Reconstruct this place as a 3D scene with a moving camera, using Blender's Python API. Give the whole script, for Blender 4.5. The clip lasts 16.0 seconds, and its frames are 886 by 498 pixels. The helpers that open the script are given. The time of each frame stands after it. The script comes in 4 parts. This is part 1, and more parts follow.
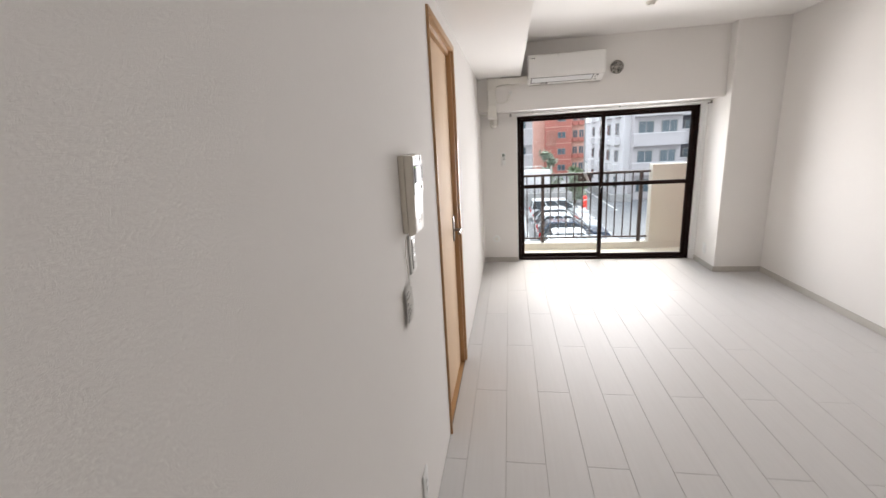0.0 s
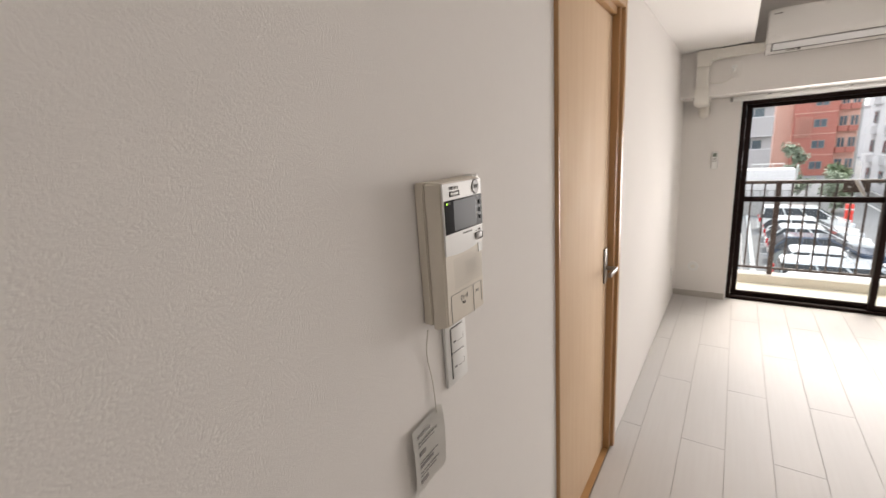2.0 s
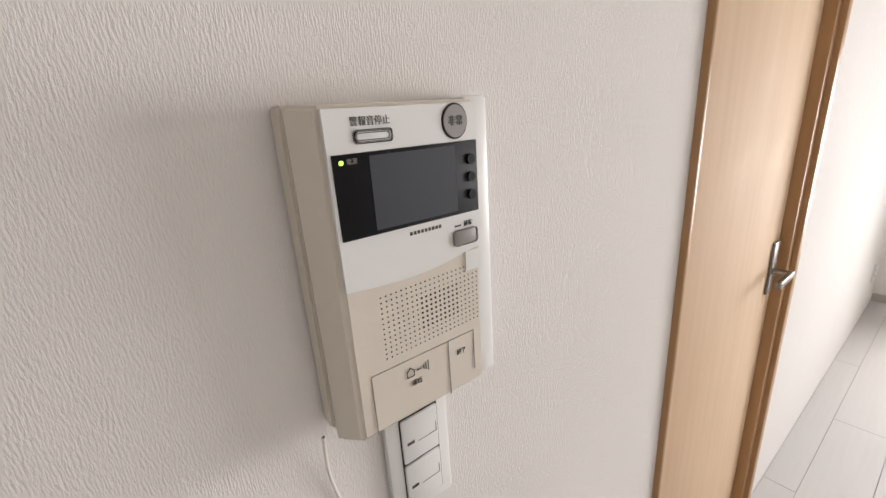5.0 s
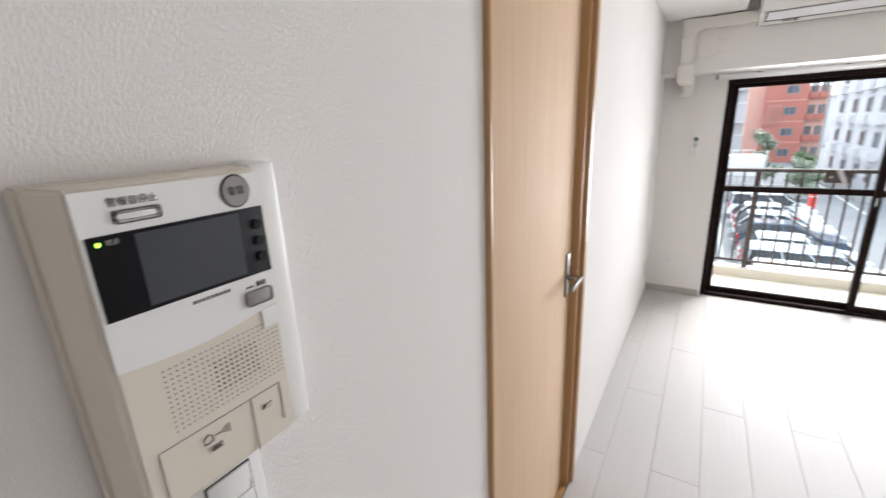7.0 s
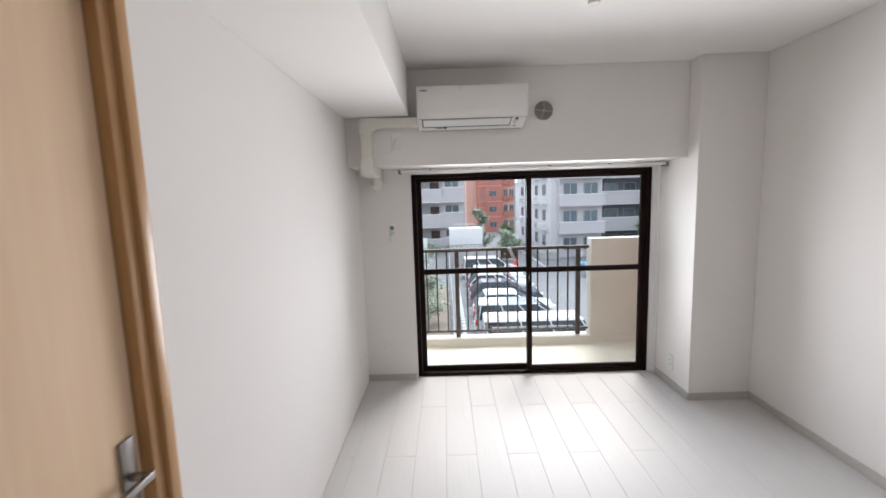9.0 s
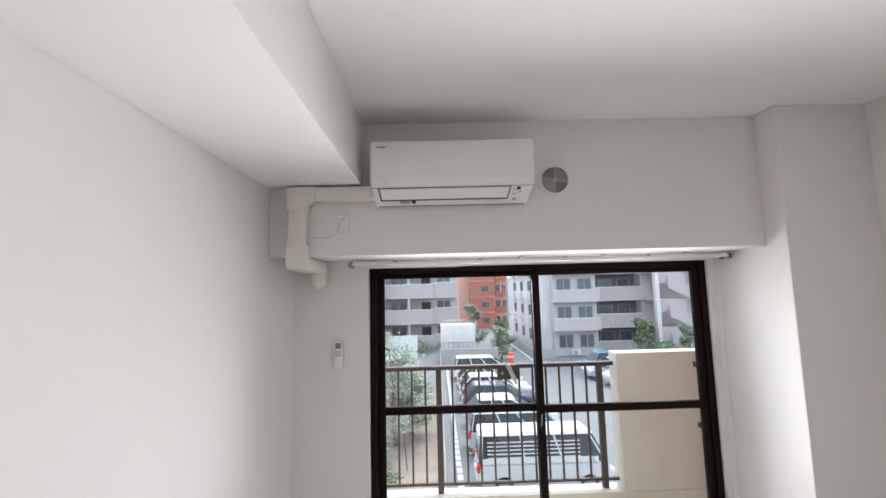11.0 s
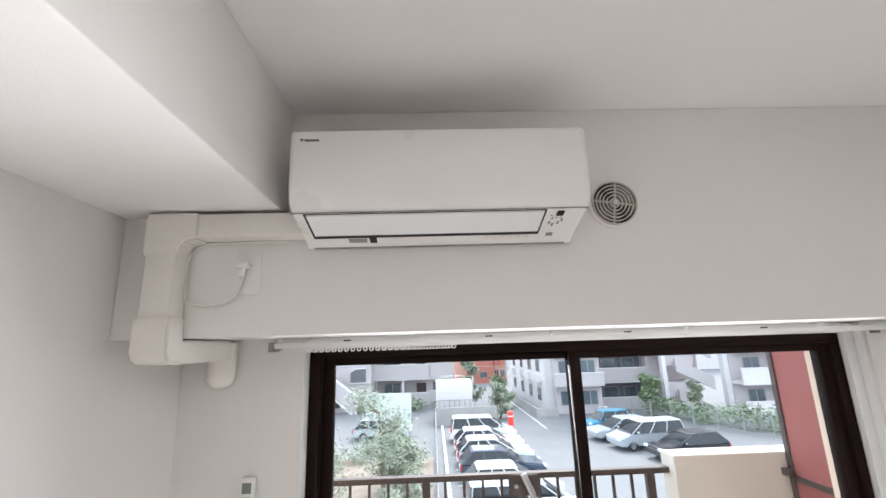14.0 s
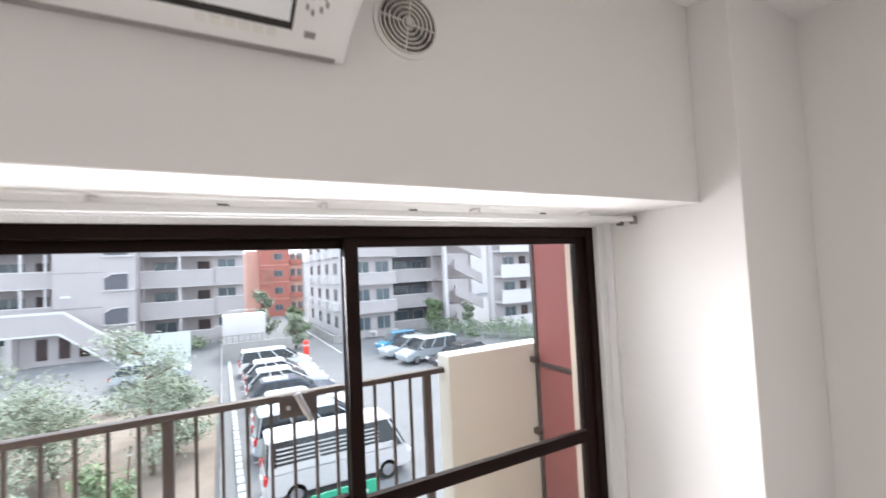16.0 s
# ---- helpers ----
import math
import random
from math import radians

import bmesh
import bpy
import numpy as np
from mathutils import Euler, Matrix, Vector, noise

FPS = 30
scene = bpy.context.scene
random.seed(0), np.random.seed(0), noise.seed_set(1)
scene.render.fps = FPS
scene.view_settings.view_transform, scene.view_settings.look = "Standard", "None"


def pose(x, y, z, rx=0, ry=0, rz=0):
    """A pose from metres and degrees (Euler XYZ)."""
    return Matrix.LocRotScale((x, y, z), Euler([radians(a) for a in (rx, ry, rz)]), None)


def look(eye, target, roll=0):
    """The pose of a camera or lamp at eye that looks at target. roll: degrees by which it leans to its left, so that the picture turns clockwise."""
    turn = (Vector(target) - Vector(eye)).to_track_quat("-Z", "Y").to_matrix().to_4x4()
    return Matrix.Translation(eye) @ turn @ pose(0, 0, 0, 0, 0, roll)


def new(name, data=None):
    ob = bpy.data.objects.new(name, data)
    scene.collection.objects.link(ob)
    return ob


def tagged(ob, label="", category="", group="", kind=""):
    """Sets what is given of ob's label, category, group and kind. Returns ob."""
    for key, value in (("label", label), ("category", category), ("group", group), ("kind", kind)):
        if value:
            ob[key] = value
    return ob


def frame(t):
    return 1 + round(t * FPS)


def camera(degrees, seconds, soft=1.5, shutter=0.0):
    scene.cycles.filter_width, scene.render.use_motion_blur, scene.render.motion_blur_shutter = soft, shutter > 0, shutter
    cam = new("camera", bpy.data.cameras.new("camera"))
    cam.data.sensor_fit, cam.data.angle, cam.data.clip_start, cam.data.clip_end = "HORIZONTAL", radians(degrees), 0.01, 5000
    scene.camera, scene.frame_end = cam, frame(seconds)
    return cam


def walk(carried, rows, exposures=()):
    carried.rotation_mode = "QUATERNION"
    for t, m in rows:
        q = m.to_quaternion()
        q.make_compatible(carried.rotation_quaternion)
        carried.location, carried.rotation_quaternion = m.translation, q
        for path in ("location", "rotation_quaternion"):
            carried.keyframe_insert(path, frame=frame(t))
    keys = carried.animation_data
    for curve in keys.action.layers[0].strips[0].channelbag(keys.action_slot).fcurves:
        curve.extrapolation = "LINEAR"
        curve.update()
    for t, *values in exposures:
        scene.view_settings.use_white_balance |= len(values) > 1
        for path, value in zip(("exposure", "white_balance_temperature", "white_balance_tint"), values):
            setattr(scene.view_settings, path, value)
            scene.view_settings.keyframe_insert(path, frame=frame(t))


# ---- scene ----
cam = camera(93.4, 16.0, shutter=0.35)
PATH = [
    (0, (0.334, -5.267, 1.498), (0.012, -3.354, 1.013), -3.3),
    (0.5, (0.373, -5.091, 1.509), (-0.12, -3.21, 1.044), -3.3),
    (1, (0.377, -4.911, 1.519), (-0.332, -3.095, 1.07), -3.6),
    (1.5, (0.393, -4.733, 1.521), (-0.539, -3.02, 1.076), -3.7),
    (2, (0.421, -4.544, 1.518), (-0.704, -2.954, 1.066), -3.9),
    (2.5, (0.385, -4.401, 1.495), (-0.893, -2.94, 1.014), -3.6),
    (3, (0.311, -4.26, 1.484), (-1.089, -2.931, 0.959), -3.6),
    (3.5, (0.288, -4.167, 1.473), (-1.19, -2.948, 0.896), -3.4),
    (3.7, (0.291, -4.142, 1.472), (-1.209, -2.966, 0.864), -3.1),
    (5.8, (0.288, -4.104, 1.455), (-1.228, -2.95, 0.847), -4.0),
    (6, (0.288, -4.103, 1.457), (-1.188, -2.897, 0.855), -3.9),
    (6.5, (0.31, -4.094, 1.473), (-0.983, -2.675, 0.915), -3.7),
    (7, (0.351, -4.091, 1.495), (-0.675, -2.466, 0.942), -2.4),
    (7.5, (0.434, -4.075, 1.516), (-0.258, -2.27, 1.005), -2.4),
    (8, (0.558, -3.963, 1.51), (0.183, -2.048, 1.074), -2.1),
    (8.5, (0.657, -3.788, 1.548), (0.513, -1.824, 1.2), -1.9),
    (9, (0.708, -3.539, 1.573), (0.691, -1.554, 1.327), -1.8),
    (9.2, (0.706, -3.438, 1.583), (0.723, -1.448, 1.388), -1.7),
    (11.5, (0.864, -2.262, 1.642), (0.896, -0.282, 1.922), -1.5),
    (12, (0.878, -2.072, 1.673), (0.9, -0.102, 2.016), -1.3),
    (12.5, (0.845, -1.898, 1.691), (0.869, 0.061, 2.094), -1.4),
    (13, (0.833, -1.754, 1.715), (0.865, 0.197, 2.155), -1.6),
    (13.5, (0.864, -1.645, 1.75), (0.9, 0.302, 2.206), -1.7),
    (14, (0.883, -1.605, 1.775), (0.942, 0.345, 2.217), -1.8),
    (14.5, (0.903, -1.581, 1.773), (1.022, 0.371, 2.191), -1.7),
    (15, (0.943, -1.523, 1.755), (1.24, 0.426, 2.088), -1.9),
    (15.5, (1.006, -1.408, 1.702), (1.604, 0.489, 1.914), -2.3),
    (16, (1.064, -1.244, 1.63), (2.003, 0.519, 1.72), -2.6),
]
walk(cam, [(t, look(eye, target, roll)) for t, eye, target, roll in PATH],
     [(0, 1.3, 6600, 12), (1.5, 1.2, 6950, 13), (2.2, 1.2, 7050, 14), (3.7, 1.35, 6900, 13), (5.8, 1.65, 6500, 12), (7.0, 1.5, 6300, 11), (7.5, 1.3, 6400, 12), (8.0, 1.15, 6350, 12), (9.0, 1.0, 6300, 12), (11.5, 1.1, 6300, 12), (12.5, 1.25, 6300, 12), (14, 1.45, 6300, 12), (16, 1.4, 6400, 13)])

# ---- light: overcast sky through the balcony window ----
world = bpy.data.worlds.new("sky")
scene.world = world
world.use_nodes = True
wn = world.node_tree
sky = wn.nodes.new("ShaderNodeTexSky")
sky.sky_type, sky.sun_disc = "NISHITA", False
sky.sun_elevation, sky.sun_rotation = radians(48), radians(20)
sky.air_density, sky.dust_density = 1.0, 4.0
pale = wn.nodes.new("ShaderNodeMixRGB")
pale.inputs[0].default_value = 0.75
pale.inputs[2].default_value = (7.3, 7.9, 8.7, 1)
wn.links.new(sky.outputs[0], pale.inputs[1])
wn.links.new(pale.outputs[0], wn.nodes["Background"].inputs[0])
wn.nodes["Background"].inputs[1].default_value = 0.15
sun = new("sun", bpy.data.lights.new("sun", "SUN"))
sun.data.energy, sun.data.angle, sun.data.color = 1.5, radians(25), (1, 0.96, 0.9)
sun.matrix_world = look((10, 30, 40), (0, 0, 0))
lamp = new("window_skylight", bpy.data.lights.new("window_skylight", "AREA"))
lamp.data.shape, lamp.data.size, lamp.data.size_y, lamp.data.energy = "RECTANGLE", 1.6, 1.2, 18
lamp.data.color = (0.98, 0.987, 1.0)
lamp.matrix_world = look((1.40, 0.006, 1.08), (1.46, -2, 1.2))
lamp.data.spread = radians(114)


# ---- materials ----
def mat(name, col, rough=0.5, metal=0.0, var=0.06, scale=8.0, bump=0.0, bscale=(60, 60, 60), coat=0.0, fine=0.0, spread=0.0, spec=0.5, emit=0.0):
    m = bpy.data.materials.new(name)
    m.use_nodes = True
    n, l = m.node_tree.nodes, m.node_tree.links
    p = n["Principled BSDF"]
    p.inputs["Roughness"].default_value, p.inputs["Metallic"].default_value = rough, metal
    p.inputs["Coat Weight"].default_value = coat
    p.inputs["Specular IOR Level"].default_value = spec
    if emit:
        p.inputs["Emission Color"].default_value = (*col, 1)
        p.inputs["Emission Strength"].default_value = emit
    tc = n.new("ShaderNodeTexCoord")
    big, small = n.new("ShaderNodeTexNoise"), n.new("ShaderNodeTexNoise")
    big.inputs["Scale"].default_value, big.inputs["Detail"].default_value = scale, 4
    small.inputs["Scale"].default_value, small.inputs["Detail"].default_value = scale * 14, 3
    for t in (big, small):
        l.new(tc.outputs["Object"], t.inputs["Vector"])
    add = n.new("ShaderNodeMath")
    add.operation = "MULTIPLY_ADD"
    l.new(small.outputs[0], add.inputs[0])
    add.inputs[1].default_value = 0.5
    l.new(big.outputs[0], add.inputs[2])
    if spread:
        info, more = n.new("ShaderNodeObjectInfo"), n.new("ShaderNodeMath")
        more.operation = "MULTIPLY_ADD"
        more.inputs[1].default_value = spread
        l.new(info.outputs["Random"], more.inputs[0])
        l.new(add.outputs[0], more.inputs[2])
        add = more
    ramp = n.new("ShaderNodeMapRange")
    ramp.inputs[1].default_value, ramp.inputs[2].default_value = 0.35, 1.15 + spread
    ramp.inputs[3].default_value, ramp.inputs[4].default_value = 1 - var, 1 + var
    l.new(add.outputs[0], ramp.inputs[0])
    mul = n.new("ShaderNodeVectorMath")
    mul.operation = "SCALE"
    mul.inputs[0].default_value = col
    l.new(ramp.outputs[0], mul.inputs["Scale"])
    l.new(mul.outputs[0], p.inputs["Base Color"])
    rr = n.new("ShaderNodeMapRange")
    rr.inputs[3].default_value, rr.inputs[4].default_value = rough * 0.85, min(1, rough * 1.2)
    l.new(big.outputs[0], rr.inputs[0])
    l.new(rr.outputs[0], p.inputs["Roughness"])
    if bump:
        mp, bn, bp = n.new("ShaderNodeMapping"), n.new("ShaderNodeTexNoise"), n.new("ShaderNodeBump")
        mp.inputs["Scale"].default_value = bscale
        bn.inputs["Scale"].default_value, bn.inputs["Detail"].default_value = 1.0, 3
        bp.inputs["Strength"].default_value, bp.inputs["Distance"].default_value = bump, 0.0015
        l.new(tc.outputs["Object"], mp.inputs[0])
        l.new(mp.outputs[0], bn.inputs["Vector"])
        l.new(bn.outputs[0], bp.inputs["Height"])
        l.new(bp.outputs[0], p.inputs["Normal"])
    return m


def weave(m, cross):
    """Cross threads mixed into a wallpaper's relief."""
    n, l = m.node_tree.nodes, m.node_tree.links
    bump = next(k for k in n if k.bl_idname == "ShaderNodeBump")
    first = bump.inputs["Height"].links[0].from_socket
    tc, mp, tx, add = n.new("ShaderNodeTexCoord"), n.new("ShaderNodeMapping"), n.new("ShaderNodeTexNoise"), n.new("ShaderNodeMath")
    mp.inputs["Scale"].default_value = cross
    tx.inputs["Scale"].default_value, tx.inputs["Detail"].default_value = 1.0, 2
    add.operation = "MULTIPLY_ADD"
    add.inputs[1].default_value = 0.25
    l.new(tc.outputs["Object"], mp.inputs[0])
    l.new(mp.outputs[0], tx.inputs["Vector"])
    l.new(tx.outputs[0], add.inputs[0])
    l.new(first, add.inputs[2])
    l.new(add.outputs[0], bump.inputs["Height"])


def wood(name, dark, light, rough, grain=(40, 40, 2.2), spec=0.5):
    m = mat(name, light, rough, bump=0.06, bscale=(300, 300, 12), spec=spec)
    n, l = m.node_tree.nodes, m.node_tree.links
    tc, mp, tx, cr = n.new("ShaderNodeTexCoord"), n.new("ShaderNodeMapping"), n.new("ShaderNodeTexNoise"), n.new("ShaderNodeMixRGB")
    mp.inputs["Scale"].default_value = grain
    tx.inputs["Scale"].default_value, tx.inputs["Detail"].default_value = 1, 6
    cr.inputs[1].default_value, cr.inputs[2].default_value = (*dark, 1), (*light, 1)
    l.new(tc.outputs["Object"], mp.inputs[0])
    l.new(mp.outputs[0], tx.inputs["Vector"])
    l.new(tx.outputs[0], cr.inputs[0])
    l.new(cr.outputs[0], n["Principled BSDF"].inputs["Base Color"])
    return m


def glass(name, tint=(0.97, 0.99, 0.98)):
    m = bpy.data.materials.new(name)
    m.use_nodes = True
    n, l = m.node_tree.nodes, m.node_tree.links
    n.remove(n["Principled BSDF"])
    tr, gl, mx, fr = n.new("ShaderNodeBsdfTransparent"), n.new("ShaderNodeBsdfGlossy"), n.new("ShaderNodeMixShader"), n.new("ShaderNodeFresnel")
    tr.inputs[0].default_value = (*tint, 1)
    gl.inputs["Roughness"].default_value = 0.02
    fr.inputs[0].default_value = 1.2
    l.new(fr.outputs[0], mx.inputs[0])
    l.new(tr.outputs[0], mx.inputs[1])
    l.new(gl.outputs[0], mx.inputs[2])
    l.new(mx.outputs[0], n["Material Output"].inputs[0])
    return m


M_WALL = mat("wallpaper", (0.835, 0.805, 0.775), 0.85, var=0.015, scale=3, bump=0.55, bscale=(760, 760, 170), spec=0.2)
weave(M_WALL, (260, 260, 700))
M_CEIL = mat("ceiling_paper", (0.865, 0.84, 0.815), 0.9, var=0.012, scale=3, bump=0.4, bscale=(250, 250, 250), spec=0.2)
M_TRIM = mat("white_trim", (0.82, 0.815, 0.80), 0.45, var=0.02)
M_BASE = mat("baseboard_grey", (0.50, 0.47, 0.43), 0.5, var=0.05)
M_PLANK = wood("white_floor_board", (0.59, 0.57, 0.555), (0.64, 0.625, 0.615), 0.5, (60, 2.5, 60), 0.2)
M_JOINT = mat("floor_joint", (0.30, 0.27, 0.24), 0.8)
M_DOOR = wood("beech_door", (0.68, 0.48, 0.31), (0.77, 0.585, 0.41), 0.7, spec=0.25)
M_JAMB = wood("oak_frame", (0.42, 0.23, 0.095), (0.52, 0.30, 0.135), 0.35)
M_STEEL = mat("satin_steel", (0.30, 0.285, 0.27), 0.34, 1.0, var=0.05)
M_ALU = mat("dark_bronze_aluminium", (0.015, 0.007, 0.0058), 0.5, 0.0, var=0.15, spec=0.1)
M_GLASS = glass("window_glass")
M_WHITE = mat("white_plastic", (0.82, 0.82, 0.80), 0.32, var=0.012)
M_AC = mat("air_conditioner_plastic", (0.84, 0.825, 0.80), 0.28, var=0.01, scale=4)
M_FLAP = mat("flap_plastic", (0.88, 0.89, 0.90), 0.22, var=0.01)
M_IVORY = mat("ivory_plastic", (0.74, 0.68, 0.585), 0.42, var=0.02, bump=0.08, bscale=(900, 900, 900))
M_CREAM = mat("duct_plastic", (0.79, 0.76, 0.70), 0.4, var=0.025)
M_BLACK = mat("black_gloss", (0.006, 0.006, 0.008), 0.5, var=0.1, spec=0.2)
M_LCD = mat("grey_screen", (0.055, 0.06, 0.07), 0.45, var=0.05, spec=0.3)
M_GREY = mat("grey_plastic", (0.30, 0.285, 0.27), 0.4, var=0.04)
M_DARK = mat("dark_slot", (0.02, 0.018, 0.016), 0.7)
M_INK = mat("print_ink", (0.06, 0.055, 0.05), 0.6)
M_LED = mat("green_led", (0.35, 0.9, 0.05), 0.4, emit=1.5)
M_PAPER = mat("paper_tag", (0.82, 0.80, 0.76), 0.7, var=0.04, scale=30)
M_VENT = mat("vent_grey", (0.60, 0.56, 0.51), 0.5, var=0.06)
M_CONC = mat("cream_balcony_paint", (0.66, 0.63, 0.57), 0.7, var=0.07, scale=2.5, bump=0.5, bscale=(90, 90, 90))
M_BFLOOR = mat("balcony_floor_coat", (0.74, 0.695, 0.58), 0.55, var=0.05, scale=3)
M_RAIL = mat("brown_rail_paint", (0.062, 0.044, 0.041), 0.45, 0.1, var=0.15)
M_RED = mat("red_brown_board", (0.28, 0.085, 0.08), 0.6, var=0.08, scale=3)
M_TILE = mat("tan_wall_tile", (0.55, 0.44, 0.36), 0.5, var=0.1, spread=0.5)
M_ASPH = mat("asphalt", (0.19, 0.195, 0.205), 0.9, var=0.18, scale=0.6, bump=0.5, bscale=(40, 40, 40))
M_SOIL = mat("brown_soil", (0.27, 0.225, 0.19), 0.95, var=0.3, scale=1.5, bump=1, bscale=(15, 15, 15))
M_LINE = mat("white_road_paint", (0.7, 0.7, 0.68), 0.7, var=0.1)
M_BGREY = mat("mauve_grey_tile_render", (0.47, 0.435, 0.44), 0.75, var=0.07, scale=0.5)
M_BLITE = mat("pale_grey_render", (0.64, 0.615, 0.62), 0.75, var=0.06, scale=0.5)
# wall joints, and recess shade painted as flat dark grey
M_BDARK = mat("dark_grey_joint_and_shade", (0.13, 0.13, 0.15), 0.8, var=0.1, scale=0.5)
M_BRED = mat("red_brick_render", (0.44, 0.16, 0.125), 0.75, var=0.1, scale=0.8)
M_BPINK = mat("salmon_render", (0.62, 0.36, 0.29), 0.75, var=0.08, scale=0.8)
M_PANE = mat("far_window_pane", (0.10, 0.13, 0.15), 0.08, var=0.3, scale=0.4, spread=0.8)
M_FRAME = mat("far_window_frame", (0.30, 0.29, 0.28), 0.5)
M_BDOOR = mat("far_door_paint", (0.05, 0.028, 0.028), 0.5)
M_LEAF = mat("leaf_green", (0.30, 0.345, 0.26), 0.5, var=0.5, scale=1.8)
M_LEAF2 = mat("leaf_dark_green", (0.18, 0.245, 0.13), 0.55, var=0.5, scale=1.8)
M_BARK = mat("bark", (0.16, 0.12, 0.09), 0.9, var=0.25, scale=6, bump=1, bscale=(30, 30, 8))
M_TYRE = mat("tyre_rubber", (0.02, 0.02, 0.02), 0.85)
M_RIM = mat("alloy_rim", (0.5, 0.5, 0.52), 0.3, 0.9)
M_CARGLASS = mat("car_glass", (0.02, 0.025, 0.03), 0.06)
M_LAMPRED = mat("tail_light_red", (0.55, 0.02, 0.02), 0.2)
M_LAMPW = mat("headlight_clear", (0.7, 0.72, 0.75), 0.12)
M_CWHITE = mat("car_paint_white", (0.78, 0.79, 0.80), 0.22, var=0.01, coat=0.6)
M_CVAN = mat("car_paint_pale_grey", (0.58, 0.56, 0.57), 0.35, var=0.03, coat=0.3)
M_CSILV = mat("car_paint_silver", (0.55, 0.60, 0.64), 0.25, 0.4, var=0.02, coat=0.6)
M_CNAVY = mat("car_paint_navy", (0.05, 0.07, 0.11), 0.22, var=0.03, coat=0.7)
M_CBLUE = mat("car_paint_blue", (0.06, 0.30, 0.48), 0.25, var=0.03, coat=0.6)
M_CBLACK = mat("car_paint_black", (0.02, 0.02, 0.024), 0.2, var=0.05, coat=0.7)
M_CONE = mat("red_post_plastic", (0.80, 0.06, 0.04), 0.5)
M_PANEL = mat("pale_green_panel", (0.62, 0.665, 0.635), 0.6, var=0.04, scale=1)
M_BLOCK = mat("concrete_block", (0.36, 0.35, 0.34), 0.9, var=0.15, scale=1.5, bump=0.6, bscale=(20, 20, 20))
M_FENCE = mat("pale_green_fence_steel", (0.34, 0.38, 0.34), 0.6, var=0.08)
M_KERB = mat("pale_kerb_concrete", (0.46, 0.49, 0.51), 0.85, var=0.12, scale=3)
M_GSIGN = mat("green_sign", (0.02, 0.34, 0.20), 0.5)


# ---- mesh helpers ----
def box(bm, x0, y0, z0, x1, y1, z1, bevel=0.0, seg=2):
    v = [bm.verts.new(c) for c in ((x0, y0, z0), (x1, y0, z0), (x1, y1, z0), (x0, y1, z0), (x0, y0, z1), (x1, y0, z1), (x1, y1, z1), (x0, y1, z1))]
    f = [bm.faces.new([v[i] for i in q]) for q in ((3, 2, 1, 0), (4, 5, 6, 7), (0, 1, 5, 4), (1, 2, 6, 5), (2, 3, 7, 6), (3, 0, 4, 7))]
    if bevel:
        edges = list({e for q in f for e in q.edges})
        bmesh.ops.bevel(bm, geom=edges, offset=bevel, segments=seg, affect="EDGES", profile=0.5)
    return bm


def B(x0, y0, z0, x1, y1, z1, bevel=0.0, seg=2):
    return box(bmesh.new(), x0, y0, z0, x1, y1, z1, bevel, seg)


def rod(bm, a, b, r, n=10, r2=None):
    a, b = Vector(a), Vector(b)
    d = b - a
    m = Matrix.Translation((a + b) / 2) @ d.to_track_quat("Z", "Y").to_matrix().to_4x4()
    bmesh.ops.create_cone(bm, cap_ends=True, segments=n, radius1=r, radius2=r if r2 is None else r2, depth=d.length, matrix=m)
    return bm


def prism(bm, pts, axis, a, b):
    """Extrude a closed outline along an axis, from a to b."""
    put = {"x": lambda u, v, w: (w, u, v), "y": lambda u, v, w: (u, w, v), "z": lambda u, v, w: (u, v, w)}[axis]
    lo, hi = [bm.verts.new(put(u, v, a)) for u, v in pts], [bm.verts.new(put(u, v, b)) for u, v in pts]
    bm.faces.new(lo[::-1]), bm.faces.new(hi)
    k = len(pts)
    for i in range(k):
        bm.faces.new((lo[i], lo[(i + 1) % k], hi[(i + 1) % k], hi[i]))
    bmesh.ops.recalc_face_normals(bm, faces=bm.faces[:])
    return bm


def tube(pts, r, closed=False):
    cu = bpy.data.curves.new("tube", "CURVE")
    cu.dimensions, cu.bevel_depth, cu.bevel_resolution = "3D", r, 3
    sp = cu.splines.new("BEZIER")
    sp.bezier_points.add(len(pts) - 1)
    for p, c in zip(sp.bezier_points, pts):
        p.co, p.handle_left_type, p.handle_right_type = c, "AUTO", "AUTO"
    ob = bpy.data.objects.new("tube", cu)
    me = bpy.data.meshes.new_from_object(ob)
    bm = bmesh.new()
    bm.from_mesh(me)
    bpy.data.objects.remove(ob), bpy.data.curves.remove(cu), bpy.data.meshes.remove(me)
    return bm


def mesh(name, bm, material, smooth=False):
    me = bpy.data.meshes.new(name)
    bm.to_mesh(me)
    bm.free()
    me.materials.append(material)
    if smooth:
        me.shade_smooth()
        me.set_sharp_from_angle(angle=radians(38))
    return me


def part(name, bm, material, parent, label="", smooth=True):
    ob = new(name, mesh(name, bm, material, smooth))
    ob.parent = parent
    if label:
        tagged(ob, label)
    return ob


def thing(name, label, category, at=(0, 0, 0), rz=0, group="", kind=""):
    ob = new(name)
    ob.empty_display_size = 0.05
    ob.matrix_basis = pose(*at, 0, 0, rz)
    return tagged(ob, label, category, group, kind)


def built(name, bm, material, label, category, smooth=False):
    return tagged(new(name, mesh(name, bm, material, smooth)), label, category, "", "structure")


